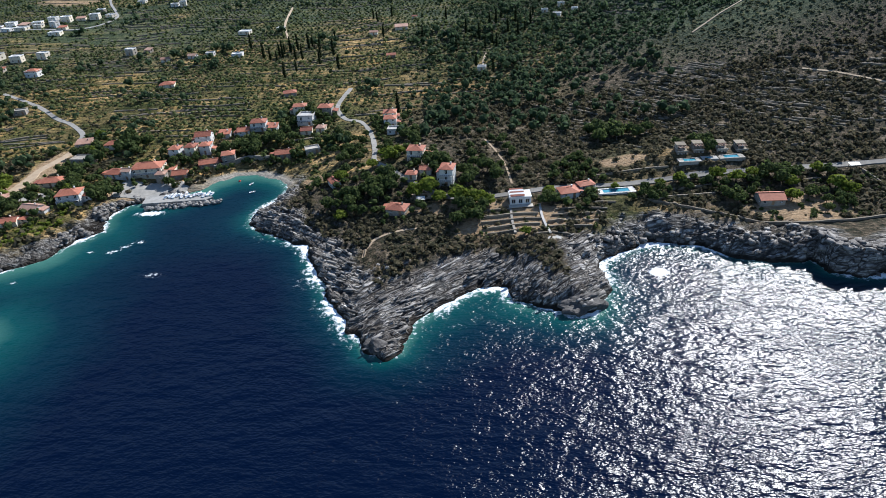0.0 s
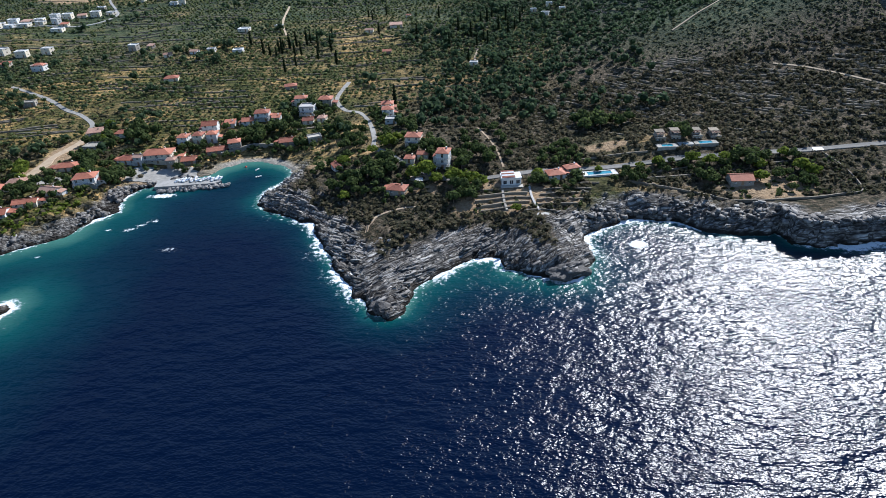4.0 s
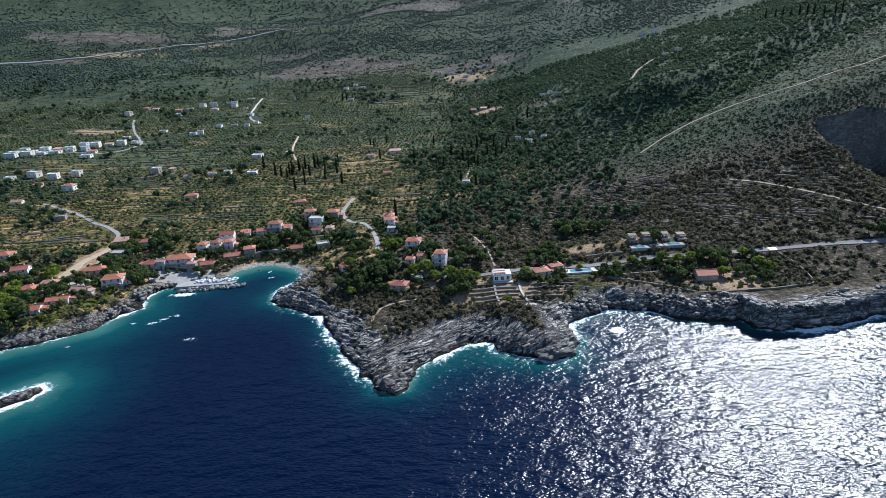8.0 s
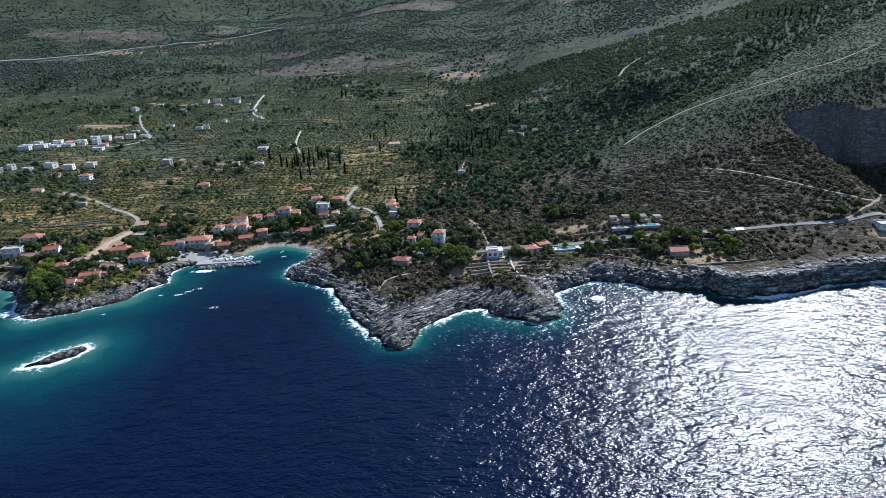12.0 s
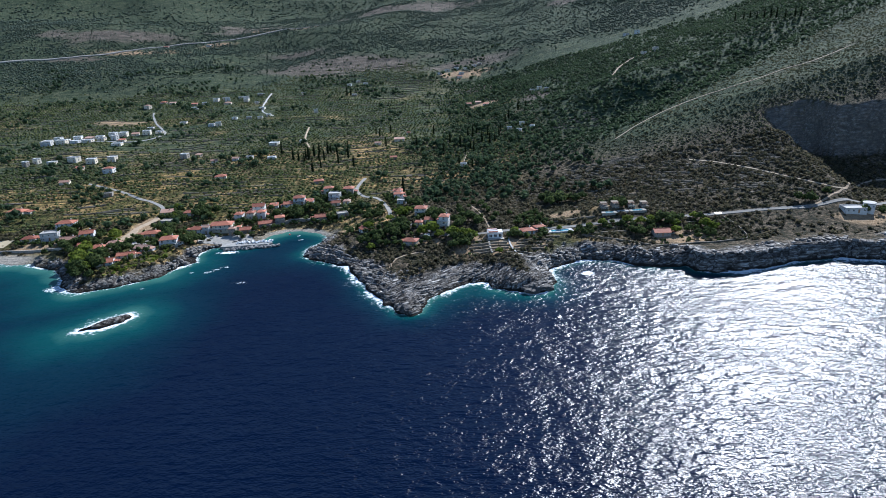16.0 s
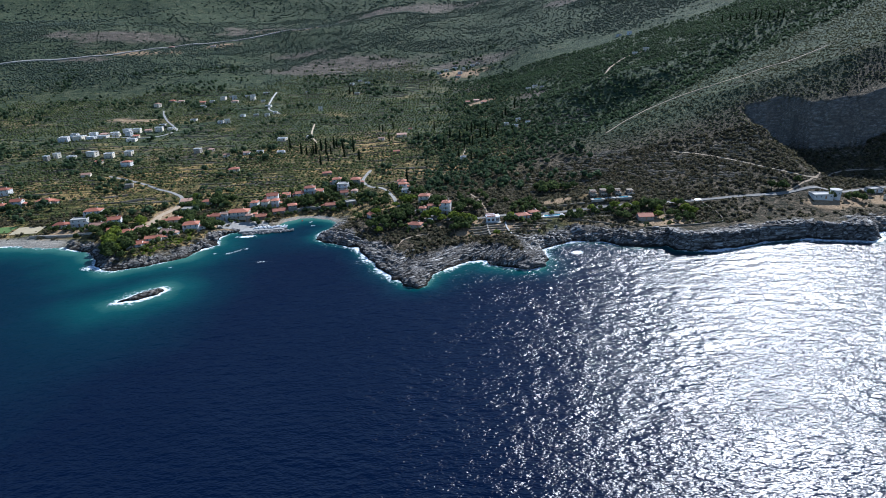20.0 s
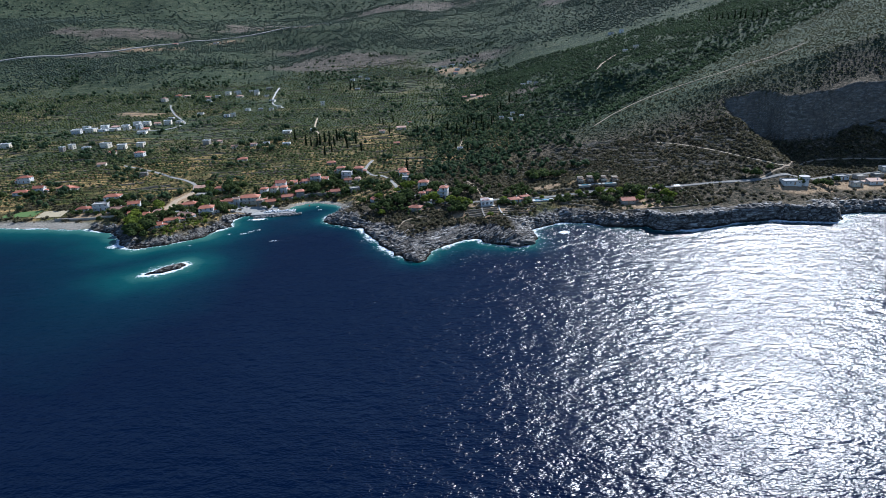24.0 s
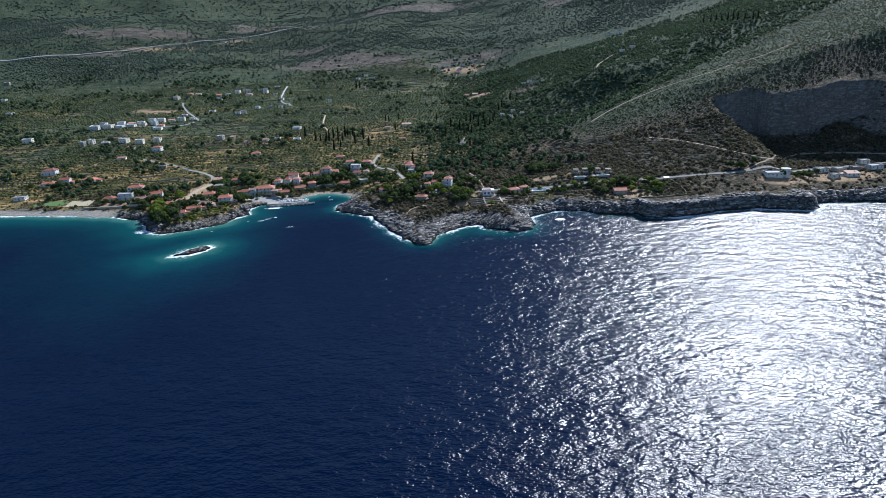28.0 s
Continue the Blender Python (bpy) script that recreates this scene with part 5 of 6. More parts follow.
def leafy(lumps, tufts, size, seed, fine=False):
    """A crown: dark cores, and tufts of leaves that stand out all over them. Returns points and triangles."""
    g = np.random.default_rng(seed)
    bv, bf = (OCT_V, OCT_F) if fine is None else (ICO_V, ICO_F) if fine else (LOW_V, LOW_F)
    vs, fs, n = [], [], 0
    for c in lumps:
        c, r = np.array(c[:3]), np.array(c[3:])
        vs.append(bv * (0.86 + 0.22 * g.random((len(bv), 1))) * r * 0.9 + c)
        fs.append(bf + n)
        n += len(bv)
        d = g.normal(size=(tufts, 3))
        d[:, 2] = np.abs(d[:, 2]) * 1.1 - 0.35
        d /= np.linalg.norm(d, axis=1)[:, None]
        o = d * r * (0.86 + 0.26 * g.random((tufts, 1))) + c
        a = np.cross(d, g.normal(size=(tufts, 3)))
        a /= np.linalg.norm(a, axis=1)[:, None] + 1e-9
        b = np.cross(d, a) + 0.7 * d * g.normal(size=(tufts, 1))
        s = size * (0.6 + 0.8 * g.random((tufts, 1)))
        q = np.stack([o - a * s, o - b * s * 0.6, o + a * s, o + b * s], 1).reshape(-1, 3)
        vs.append(q)
        k = n + 4 * np.arange(tufts)[:, None]
        fs += [np.hstack([k, k + 1, k + 2]), np.hstack([k, k + 2, k + 3])]
        n += 4 * tufts
    return np.vstack(vs), np.vstack(fs)


def mesh_of(name, v, f, mat):
    me = bpy.data.meshes.new(name)
    me.vertices.add(len(v))
    me.vertices.foreach_set("co", np.ascontiguousarray(v, np.float32).ravel())
    me.loops.add(f.size)
    me.loops.foreach_set("vertex_index", np.ascontiguousarray(f, np.int32).ravel())
    me.polygons.add(len(f))
    me.polygons.foreach_set("loop_start", np.arange(0, f.size, 3, dtype=np.int32))
    me.update(calc_edges=True)
    me.materials.append(mat)
    return me


def trunk_mesh(tall, thick, limbs, seed):
    s, r = Shape(), random.Random(seed)
    s.ring(-0.6, thick, 7, tall, thick * 0.55)
    for i in range(limbs):
        a, up = 2 * math.pi * i / limbs + r.random(), tall * r.uniform(0.6, 0.9)
        ex, ey, ez = math.cos(a) * tall * 0.35, math.sin(a) * tall * 0.35, up + tall * 0.35
        t = thick * 0.4
        s.face((0, -t, up), (0, t, up), (ex, ey + t * 0.4, ez), (ex, ey - t * 0.4, ez))
        s.face((-t, 0, up + t), (t, 0, up + t), (ex + t * 0.4, ey, ez), (ex - t * 0.4, ey, ez))
        s.face((0, 0, up - t), (ex, ey, ez - t), (ex, ey, ez + t * 0.2), (0, 0, up + t))
    return s.mesh("trunk", BARK)


def crown_pine(seed):
    r = random.Random(seed)
    lumps = [(0, 0, 4.0, 2.1, 2.1, 1.4)] + [(2.0 * math.cos(a), 2.0 * math.sin(a), 3.0 + r.uniform(-0.5, 0.6), 1.6, 1.6, 1.15) for a in (0.3, 1.5, 2.7, 4.0, 5.2)]
    return leafy(lumps, 46, 0.5, seed, True)


def crown_round(seed):
    r = random.Random(seed)
    lumps = [(0, 0, 3.3, 1.6, 1.6, 1.5)] + [(1.25 * math.cos(a), 1.25 * math.sin(a), 2.6 + r.uniform(-0.4, 0.6), 1.2, 1.2, 1.1) for a in (0.2, 1.6, 3.0, 4.6)]
    return leafy(lumps, 40, 0.42, seed, True)


def crown_cypress(seed):
    lumps = [(0, 0, 1.6 + 1.55 * i, 0.95 * w, 0.95 * w, 1.35) for i, w in enumerate((0.85, 1.0, 0.92, 0.72, 0.42))]
    return leafy(lumps, 22, 0.3, seed)


KINDS = {"pine": (crown_pine, PINE, (3.0, 0.28, 5), "stone pine with a bright green flat-topped crown", "pine_tree"),
         "round": (crown_round, GARDEN, (2.6, 0.22, 4), "leafy dark green garden tree", "tree"),
         "cypress": (crown_cypress, CYPRESS, (2.0, 0.18, 0), "tall narrow dark cypress", "cypress_tree"),
         "olive": (crown_round, OLIVE, (2.4, 0.24, 4), "grey-green olive tree", "olive_tree")}


def tree(kind, x, y, size, lean=1.0):
    crown, mat, (tt, th, limbs), label, name = KINDS[kind]
    n = int(abs(x * 7 + y * 3)) % 4
    root = tagged(new(name), label, "tree", {"pine": "pines", "cypress": "cypresses", "round": "garden trees", "olive": "olive trees"}[kind])
    root.matrix_world = pose(x, y, ground_at(x, y) - 0.1, 0, 0, (x * 53 + y * 17) % 360) @ Matrix.Diagonal((size * lean, size * lean, size, 1))
    part("trunk", shared((kind, "trunk", n), lambda: trunk_mesh(tt, th, limbs, n)), None, root)
    part("crown", shared((kind, "crown", n), lambda: mesh_of("crown", *crown(n + 5), mat)), None, root)
    KEEP_CLEAR.append((x, y, 2.2 * size))


for tx, ty, ts in ((-14, 271, 1.1), (-9, 272.5, 1.25), (-4.5, 266, 0.9), (3, 266, 1.2), (9, 264, 1.15), (14, 262.5, 1.0), (66, 272.6, 0.5), (84, 273, 0.6), (92, 274.5, 0.8), (107, 275.4, 0.9), (147, 276.5, 0.8), (114, 273, 0.9), (121, 275, 0.8), (128, 277, 0.75), (133, 268, 0.85),
                   (129.5, 258, 0.9), (149, 265, 1.0), (152, 261, 0.9), (27, 242, 0.6), (-28, 305, 1.2), (-24, 310, 0.9), (-193, 364, 0.9), (-189, 346, 0.8), (-210, 305, 1.1), (-214, 312, 1.0), (-206, 297, 0.8), (39, 269, 0.7), (-35, 299, 0.8),
                   (-211, 261, 1.25), (-215, 271, 1.4), (-207, 267, 1.1), (-217, 281, 1.3), (-203, 254, 1.0), (-221, 290, 1.1), (-176, 300, 0.9), (-44, 262, 0.8), (-48, 292, 0.9)):
    tree("pine", tx, ty, ts)
rnd = random.Random(21)
for cx, cy, n, sx, sy, smin, smax in ((-207, 257, 24, 8, 12, 0.9, 1.45), (-212, 270, 13, 7, 9, 0.8, 1.25), (-160, 300, 6, 6, 5, 0.9, 1.3), (-168, 350, 9, 9, 7, 1.2, 1.7), (-176, 308, 7, 7, 6, 0.9, 1.3), (-183, 318, 5, 8, 5, 0.9, 1.3), (-163, 296, 5, 5, 4, 0.8, 1.2),
                                      (-108, 343, 9, 10, 5, 0.9, 1.4), (-135, 311, 2, 2, 2, 0.8, 1.0), (-95, 352, 8, 9, 6, 0.9, 1.3), (-58, 340, 7, 9, 14, 0.8, 1.2), (-46, 318, 6, 6, 10, 0.8, 1.2), (-43, 338, 5, 6, 16, 0.7, 1.0), (-34, 316, 4, 4, 8, 0.7, 1.0), (-30, 280, 8, 7, 10, 1.0, 1.4), (-38, 270, 8, 10, 8, 0.9, 1.3),
                                      (-5, 292, 6, 6, 6, 1.0, 1.4), (8, 256, 7, 8, 4, 0.9, 1.3), (10, 285, 8, 10, 8, 0.9, 1.3), (40, 263, 4, 4, 3, 0.7, 1.0), (100, 273, 12, 14, 4, 0.6, 0.95), (78, 266, 8, 10, 4, 0.6, 0.9), (20, 300, 9, 14, 22, 0.6, 0.95), (50, 292, 8, 16, 9, 0.6, 0.9), (108, 298, 8, 14, 5, 0.8, 1.2), (136, 275, 7, 9, 5, 0.9, 1.3), (110, 262, 6, 8, 5, 0.7, 1.0), (142, 256, 8, 10, 7, 0.6, 0.9),
                                      (-250, 322, 7, 10, 6, 0.9, 1.4), (-225, 300, 6, 8, 6, 0.9, 1.4), (-330, 362, 6, 18, 5, 0.9, 1.3), (-82, 375, 8, 10, 8, 0.9, 1.3), (262, 276, 6, 14, 6, 0.8, 1.2), (225, 286, 5, 10, 4, 0.8, 1.2), (-20, 330, 6, 5, 14, 0.9, 1.3), (74, 322, 14, 9, 7, 1.0, 1.5), (-195, 285, 10, 12, 9, 0.7, 1.1), (-170, 302, 8, 9, 6, 0.7, 1.1), (-232, 296, 9, 10, 7, 0.8, 1.2), (-150, 328, 8, 10, 4, 0.7, 1.0), (-190, 340, 8, 10, 6, 0.8, 1.2)):
    for i in range(round(n * 1.7)):
        tx, ty = rnd.gauss(cx, sx * 0.6), rnd.gauss(cy, sy * 0.6)
        if any(math.hypot(tx - a, ty - b) < r * 0.72 for a, b, r in KEEP_CLEAR) or float(shore_distance(np.array([tx]), np.array([ty]), COAST)[0]) < 6:
            continue
        if any(np.min(np.hypot(l[:, 0] - tx, l[:, 1] - ty)) < h + 0.2 for l, h in LANES):
            continue
        tree("round", tx, ty, rnd.uniform(smin, smax))
for word in ("-133,489 -127,486 -123,480 -123,490 -119,496 -118,488 -115,498 -111,503 -109,481 -106,505 -103,483 -101,509 -96,502 -93,485 -88,522 -84,486 -103,456 -109,443 -149,511 -65,578 -60,566 -49,578 "
             "-123,817 -116,821 22,472 28,481 32,472 19,492 40,501 28,514 34,522 40,537 46,488 52,496 58,508 49,520 62,530 -50,518 -5,553 88,598 98,603 70,560 76,575 371,712 373,700 376,690 378,678 381,668 383,655 385,645 388,636 393,628 399,622 "
             "-146,330 -30,372 -90,470 -75,455 15,440 25,425 -20,500 5,470 12,505").split():
    tx, ty = map(float, word.split(","))
    tree("cypress", tx + rnd.uniform(-1.5, 1.5), ty + rnd.uniform(-1.5, 1.5), rnd.uniform(0.9, 1.45), 1.0)


def scatter(name, count, box, keep, templates, sizes, squash, mat, label, category, seed, spacing=None, sink=0.15, aim=None):
    """Many small plants joined into one mesh. keep(x, y): the share that grows there."""
    g = np.random.default_rng(seed)
    x0, y0, x1, y1 = box
    if spacing:
        gx, gy = np.meshgrid(np.arange(x0, x1, spacing[0]), np.arange(y0, y1, spacing[1]))
        x, y = gx.ravel() + g.normal(0, spacing[0] * 0.17, gx.size), gy.ravel() + g.normal(0, spacing[1] * 0.12, gx.size)
        x = x + 5 * np.sin(y * 0.02) + 0.06 * y
        y = y + 9 * grain(x, np.zeros_like(x), 140, seed, 2)
    else:
        x, y = g.uniform(x0, x1, count), g.uniform(y0, y1, count)
    ok = g.random(x.size) < keep(x, y)
    x, y = x[ok], y[ok]
    ok = np.ones(x.size, bool)
    for a, b, r in KEEP_CLEAR:
        ok &= (x - a) ** 2 + (y - b) ** 2 > (r * 0.92) ** 2
    for line, half in LANES:
        near = (x > line[:, 0].min() - 6) & (x < line[:, 0].max() + 6) & (y > line[:, 1].min() - 6) & (y < line[:, 1].max() + 6) & ok
        idx = np.nonzero(near)[0]
        if len(idx):
            d = np.min(np.hypot(x[idx][:, None] - line[None, ::2, 0], y[idx][:, None] - line[None, ::2, 1]), axis=1)
            ok[idx[d < half + 0.8]] = False
    x, y = x[ok], y[ok]
    z = height(x, y) - sink
    s = sizes[0] + (sizes[1] - sizes[0]) * g.random(x.size) ** 1.5
    a, pick = g.uniform(0, 2 * math.pi, x.size), g.integers(0, len(templates), x.size)
    if aim is not None:
        a = np.where(x > -32, aim, -aim) + g.normal(0, 0.12, x.size)
    vs, fs, n = [], [], 0
    for k, (tv, tf) in enumerate(templates):
        i = np.nonzero(pick == k)[0]
        c, sn = np.cos(a[i])[:, None], np.sin(a[i])[:, None]
        st = (s[i] * g.uniform(squash[0], squash[1], len(i)))[:, None]
        px = (tv[None, :, 0] * c - tv[None, :, 1] * sn) * s[i][:, None] + x[i][:, None]
        py = (tv[None, :, 0] * sn + tv[None, :, 1] * c) * s[i][:, None] + y[i][:, None]
        pz = tv[None, :, 2] * st + z[i][:, None]
        vs.append(np.stack([px, py, pz], 2).reshape(-1, 3))
        fs.append((tf[None] + n + len(tv) * np.arange(len(i))[:, None, None]).reshape(-1, 3))
        n += len(i) * len(tv)
    ob = new(name, mesh_of(name, np.vstack(vs), np.vstack(fs), mat))
    return tagged(ob, label, category, kind="stuff")


TUFT = [leafy([(0, 0, 0.5, 1, 1, 0.8)], 2, 0.6, 60 + i, None) for i in range(6)]
BUSH = [leafy([(0, 0, 0.55, 1, 1, 0.8)], 7, 0.5, i, None) for i in range(5)]
GROVE = [leafy([(0, 0, 1.35, 1, 1, 0.9)], 9, 0.42, 20 + i) for i in range(5)]
SPRIG = [leafy([(0, 0, 0.6, 1, 1, 0.85)], 2, 0.55, 80 + i, None) for i in range(6)]
BLOB = [leafy([(0, 0, 0.55, 1, 1, 0.85)], 0, 0.5, 90 + i, None) for i in range(8)]
CLUMP = [leafy([(0, 0, 0.8, 1, 1, 0.9)], 4, 0.5, 40 + i, None) for i in range(6)]


def grow(x, y):
    shore, rock, beach, wild, earth, lush, bare = cover(x, y)
    ok = (shore > 3) * (1 - rock) * (1 - beach) * (1 - 0.93 * earth)
    return ok, wild


def keep_point(x, y):
    ok, wild = grow(x, y)
    return ok * smooth(-0.7, 0.1, grain(x, y, 17, 70)) * (1 - 0.6 * smooth(262, 300, y))


def keep_hill(x, y):
    ok, wild = grow(x, y)
    face = smooth(-4, 0, y - crag(x)) * (1 - smooth(14, 20, y - crag(x))) * smooth(240, 262, x)
    flat = smooth(165, 185, x) * smooth(282, 270, y)
    return ok * np.clip(0.55 + 0.6 * smooth(-0.5, 0.35, grain(x, y, 26, 71)), 0, 1) * (1 - face) * (1 - 0.8 * flat) * smooth(-8, 14, x + 0.3 * (y - 300)) * smooth(262, 285, y + 0.35 * np.maximum(x - 40, 0))


def keep_grove(x, y):
    ok, wild = grow(x, y)
    return ok * (1 - smooth(0.2, 0.8, wild)) * np.clip(0.35 + 0.65 * smooth(-0.55, 0.1, grain(x, y * 1.6, 75, 72)), 0, 1)


def keep_wood(x, y):
    ok, wild = grow(x, y)
    return ok * smooth(-25, 30, x - 0.1 * (y - 450) + 14 * grain(x, y, 40, 82)) * (0.4 + 0.6 * smooth(-0.9, 0.1, grain(x, y, 50, 73))) * smooth(0, 12, 0.91 * (y - 412) - 0.42 * (x - 110))


def keep_thicket(x, y):
    ok, wild = grow(x, y)
    return ok * np.clip(0.65 * smooth(0.12, 0.5, grain(x, y * 1.5, 46, 74)) + 1.2 * np.exp(-((x - 22) / 45) ** 2 - ((y - 335) / 60) ** 2), 0, 1)


def keep_far(x, y):
    bare = cover(x, y)[6]
    dense = smooth(-0.25, 0.3, grain(x, y * 1.7, 110, 75, 4) + 0.9 * mound(x, y, -680, 1050, 1, 220, 70) + 0.9 * mound(x, y, -320, 1040, 1, 90, 45))
    return (0.3 + 0.7 * dense) * (1 - 0.85 * bare) * smooth(860, 1000, y + 60 * grain(x, y, 120, 81)) * (1 - smooth(0.75, 0.95, np.abs(x) / (0.8 * (y + 160))))


scatter("scrub", 6500, (-86, 200, 60, 300), keep_point, BUSH, (0.4, 1.6), (0.55, 0.95), SCRUB, "low dark green and brown maquis scrub on the point", "scrub", 1)
scatter("scrub", 22000, (-25, 244, 420, 376), keep_hill, BUSH, (0.4, 1.7), (0.6, 1.0), SCRUB, "dark maquis scrub covering the hillside", "scrub", 2)
def keep_west(x, y):
    ok, wild = grow(x, y)
    return ok * smooth(-0.5, 0.3, grain(x, y, 13, 76))


scatter("scrub", 5200, (-330, 234, -84, 350), keep_west, BUSH, (0.5, 1.9), (0.55, 1.0), SCRUB, "green and yellowish scrub above the western rocks", "scrub", 8)
def keep_verge(x, y):
    return grow(x, y)[0] * smooth(-0.2, 0.3, grain(x, y, 8, 80))


scatter("bushes", 420, (-190, 244, -158, 288), keep_verge, BUSH, (0.5, 1.5), (0.6, 1.0), PINE, "yellow-green bushes above the western rocks", "scrub", 17)
def keep_garden(x, y):
    return (shore_distance(x, y, COAST) > 8) * smooth(-0.3, 0.4, grain(x, y, 6, 83))


scatter("garden_bushes", 420, (112, 245, 166, 276), keep_garden, BUSH, (0.3, 1.2), (0.6, 1.0), GARDEN, "small bushes dotted over a dry walled garden", "scrub", 18)
scatter("garden_bushes", 520, (-80, 292, -26, 346), keep_garden, BUSH, (0.4, 1.5), (0.6, 1.0), GARDEN, "green bushes on the slope above the little beach", "scrub", 21)
scatter("garden_bushes", 300, (8, 240, 62, 266), keep_garden, BUSH, (0.25, 0.9), (0.6, 1.0), GARDEN, "small bushes on the garden terraces", "scrub", 19)
scatter("garden_bushes", 420, (225, 244, 345, 300), keep_garden, BUSH, (0.3, 1.3), (0.6, 1.0), SCRUB, "scattered dry bushes above the eastern cove", "scrub", 20)
HOMES = np.array([q.matrix_world.translation[:2] for q in bpy.data.objects if q.name.split(".")[0] == "house" and q["group"] == "houses of the bay"])


def keep_home(x, y):
    gap = np.min(np.hypot(x[:, None] - HOMES[None, :, 0], y[:, None] - HOMES[None, :, 1]), axis=1)
    return smooth(14, 9, gap) * (shore_distance(x, y, COAST) > 7)


scatter("garden_trees", 4200, (-290, 245, 70, 400), keep_home, GROVE, (0.8, 2.0), (0.8, 1.2), GARDEN, "dark green trees and shrubs close round the houses", "trees", 22)
scatter("olive_grove", 0, (-640, 332, 110, 540), keep_grove, GROVE, (0.8, 1.7), (0.7, 1.0), OLIVE, "olive groves in loose rows on dry terraces", "trees", 3, spacing=(3.9, 5.6))
scatter("olive_grove", 0, (-760, 540, 110, 1010), keep_grove, SPRIG, (0.9, 1.9), (0.75, 1.05), OLIVE, "olive groves on the upper terraces of the plain", "trees", 3, spacing=(3.9, 5.6))
scatter("thicket", 13000, (-700, 325, 120, 1040), keep_thicket, GROVE, (1.2, 3.0), (0.8, 1.2), WOOD_LEAF, "dark thickets between the groves", "trees", 4)
def keep_between(x, y):
    return grow(x, y)[0] * np.clip(0.55 + 0.5 * grain(x, y * 1.5, 22, 79), 0, 1)


scatter("undergrowth", 28000, (-400, 300, 100, 540), keep_between, TUFT, (0.3, 1.0), (0.5, 0.95), SCRUB, "dry low bushes between olive trees", "scrub", 7)
scatter("woodland", 40000, (-40, 350, 600, 860), keep_wood, CLUMP, (0.8, 2.0), (0.8, 1.2), WOOD_LEAF, "dense dark woodland behind the spur", "trees", 5)
def keep_crest(x, y):
    far = smooth(0, 12, 0.91 * (y - 412) - 0.42 * (x - 110))
    face = smooth(-4, 0, y - crag(x)) * (1 - smooth(14, 20, y - crag(x)))
    face = face * smooth(238, 252, x)
    return (1 - far) * (1 - 0.93 * face) * (0.5 + 0.5 * smooth(-0.8, 0.3, grain(x, y, 40, 78))) * smooth(372, 380, y)


scatter("scrub", 34000, (100, 372, 560, 620), keep_crest, SPRIG, (0.35, 1.15), (0.5, 0.85), SPUR_LEAF, "low olive-brown scrub on the upper spur", "scrub", 14)
scatter("distant_woodland", 140000, (-1150, 860, 1150, 1560), keep_far, BLOB, (1.0, 2.8), (0.6, 1.0), HAZED_LEAF, "wooded mountain slopes far inland", "trees", 6, sink=0.4)
scatter("distant_woodland", 26000, (-1500, 1500, 1500, 2500), keep_far, BLOB, (2.0, 5.0), (0.6, 0.9), HAZED_LEAF, "high wooded slopes at the skyline", "trees", 16, sink=0.6)

# loose blocks all over the bare shore
def block(seed, long, flat):
    g = np.random.default_rng(seed)
    v = np.array([(x, y, z) for z in (-1, 1) for y in (-1, 1) for x in (-1, 1)], float) * (0.6 + 0.45 * g.random((8, 3)))
    v[4:, :2] *= 0.6 + 0.4 * g.random()
    v = v * np.array([long, 1, flat])
    dip, strike = g.uniform(-0.35, 0.5), g.uniform(-0.25, 0.25)
    v[:, 2] += dip * v[:, 1] + strike * v[:, 0]
    return v, np.array([(0, 2, 3), (0, 3, 1), (4, 5, 7), (4, 7, 6), (0, 1, 5), (0, 5, 4), (2, 6, 7), (2, 7, 3), (0, 4, 6), (0, 6, 2), (1, 3, 7), (1, 7, 5)])


def keep_shore(x, y):
    shore, rock, beach, wild, earth, lush, bare = cover(x, y)
    return smooth(0.4, 0.9, rock) * smooth(0.3, 1.5, shore) * smooth(-0.5, 0.4, grain(x, y, 12, 77))


def keep_slab(x, y):
    return keep_shore(x, y) * smooth(-110, -90, x) * (1 - smooth(48, 56, x))


def keep_tumbled(x, y):
    return keep_shore(x, y) * (1 - smooth(-110, -90, x) * (1 - smooth(48, 56, x)))


BLOCKS = [block(i, 1.5, 0.55) for i in range(10)]
SLABS = [block(i, 5.0, 0.28) for i in range(10)]
scatter("shore_slabs", 13000, (-110, 184, 60, 300), keep_slab, SLABS, (0.15, 0.6), (0.8, 1.3), BOULDER, "pale tilted limestone slabs on the point", "rocks", 13, sink=0.05, aim=0.64)
scatter("shore_rocks", 60000, (-260, 186, 340, 330), keep_tumbled, BLOCKS, (0.25, 1.35), (0.6, 1.2), BOULDER, "tumbled pale limestone blocks along the shore", "rocks", 12, sink=0.1)

# dry-stone terrace walls across the plain, as one mass
g = np.random.default_rng(9)
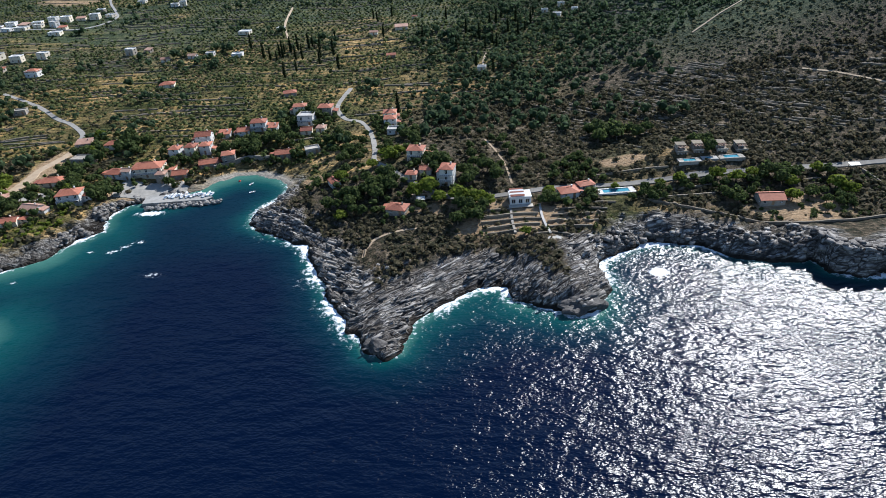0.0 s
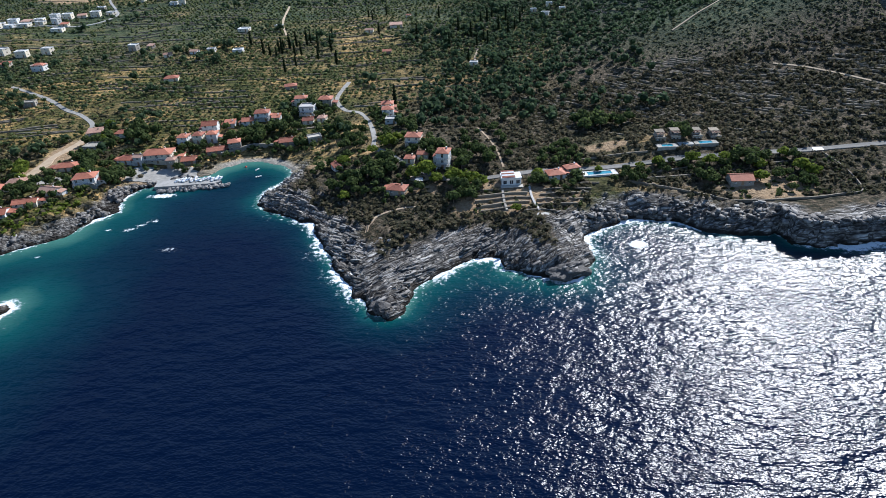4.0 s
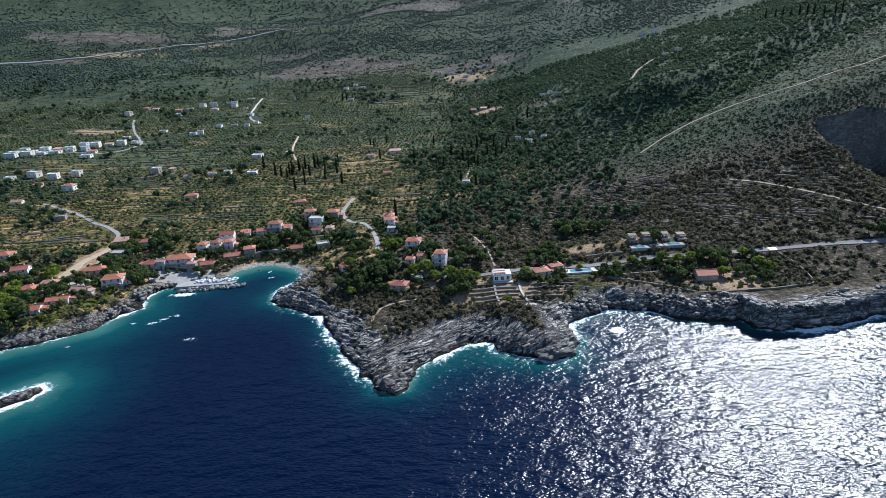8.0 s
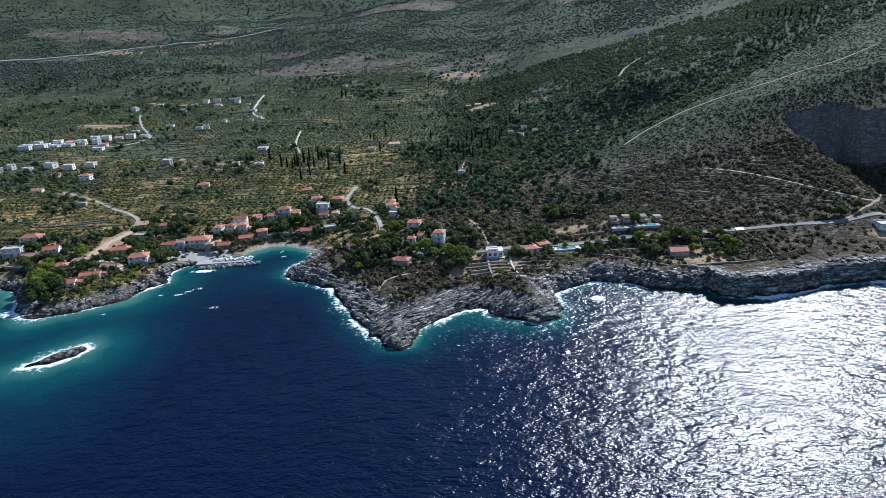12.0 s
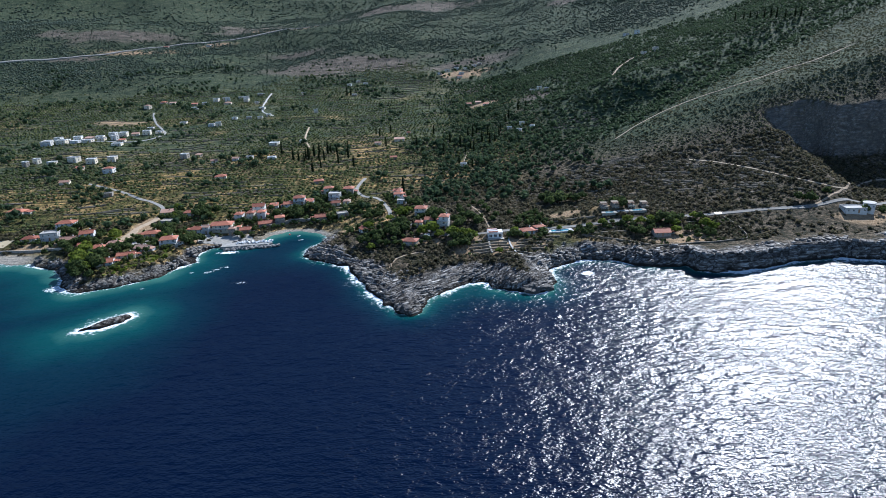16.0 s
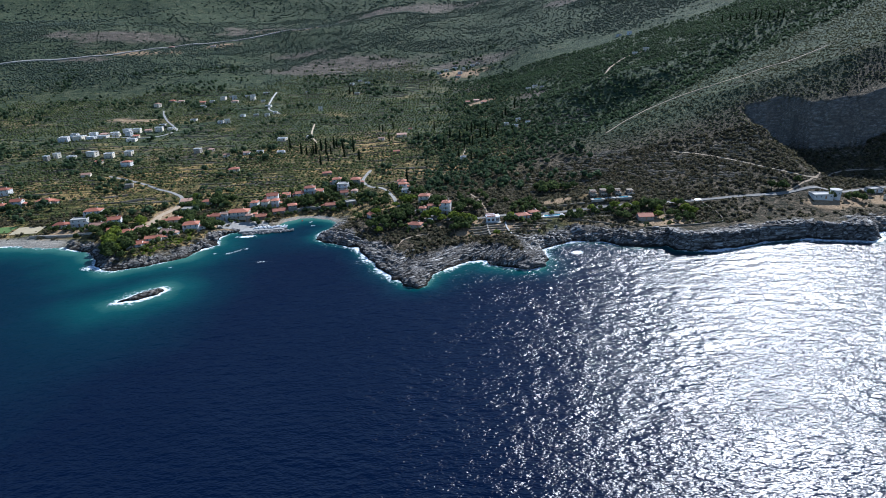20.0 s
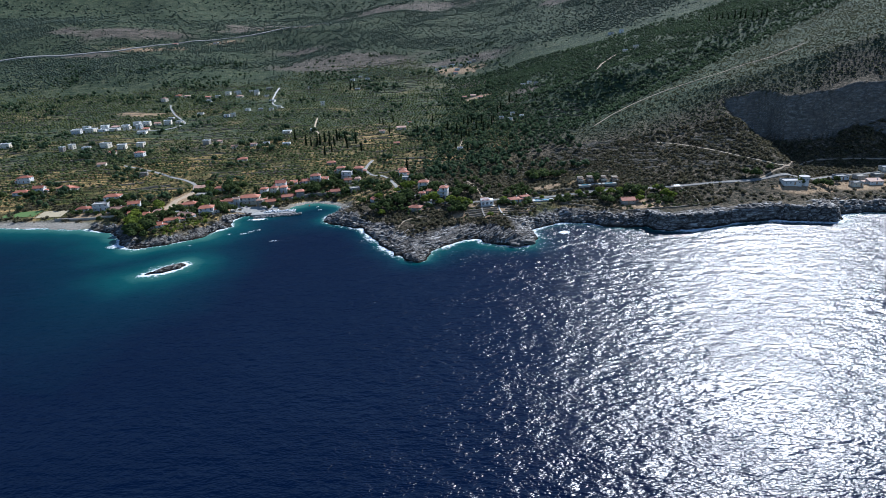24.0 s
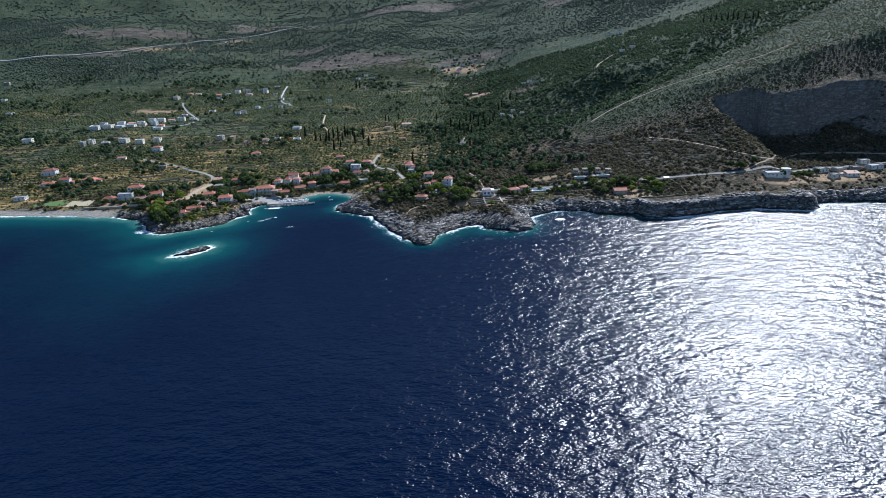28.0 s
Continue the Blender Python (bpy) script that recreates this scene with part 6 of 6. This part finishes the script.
# patches of the hillside that are stepped all over
STEPPED = ((110, 362, 16, 22), (100, 340, 12, 16), (172, 352, 14, 10), (130, 376, 18, 8), (150, 330, 20, 20), (190, 318, 20, 16), (128, 500, 20, 14), (60, 350, 14, 20), (215, 345, 14, 10))
wall_shape = Shape()
for i in range(1450):
    hill = i % 14 == 0
    cx, cy, half = g.uniform(-620, 90), 345 + 690 * g.random() ** 1.25, g.uniform(6, 26)
    if hill:
        cx, cy, half = g.uniform(60, 250), g.uniform(296, 372), g.uniform(2, 6)
    if i % 5 == 1:
        ox, oy, rx, ry = STEPPED[(i // 5) % len(STEPPED)]
        hill, cx, cy, half = True, g.uniform(ox - rx, ox + rx), oy + ry * round(g.uniform(-1, 1) * ry / 3.2) / (ry / 3.2), g.uniform(2, 6)
    n = int(half / 2) + 2
    px = np.linspace(cx - half, cx + half, n)
    py = cy + 9 * grain(px, np.zeros_like(px), 140, 3, 2) + 1.5 * np.sin(px * 0.11 + i) + g.normal(0, 0.06) * (px - cx)
    if hill:
        e, w, n_, s_ = height(np.array([cx + 3, cx - 3, cx, cx]), np.array([cy, cy, cy + 3, cy - 3]))
        py = cy + np.clip((w - e) / max(n_ - s_, 0.3), -1.2, 1.2) * (px - cx) + 0.4 * np.sin(px * 0.5 + i)
    if ((grow(px, py)[1] > 0.5).any() and not hill) or any(np.hypot(px - a, py - b).min() < r + 2 for a, b, r in KEEP_CLEAR[:140]):
        continue
    if any(np.hypot(px[:, None] - l[None, ::3, 0], py[:, None] - l[None, ::3, 1]).min() < h + 2 for l, h in LANES):
        continue
    pz = height(px, py)
    k, t = len(wall_shape.v), g.uniform(0.3, 0.75)
    for dy, dz in ((-0.45, -0.5), (-0.3, t), (0.3, t), (0.45, -0.5)):
        wall_shape.v += [(float(a), float(b) + dy, float(c) + dz * (1 if dz < 0 else 0.9 + 0.2 * g.random())) for a, b, c in zip(px, py, pz)]
    wall_shape.f += [(k + r * n + j, k + r * n + j + 1, k + (r + 1) * n + j + 1, k + (r + 1) * n + j) for r in range(3) for j in range(n - 1)]
tagged(new("terrace_walls", wall_shape.mesh("terrace_walls", TERRACE)), "pale dry-stone terrace walls across the groves", "walls", kind="stuff")
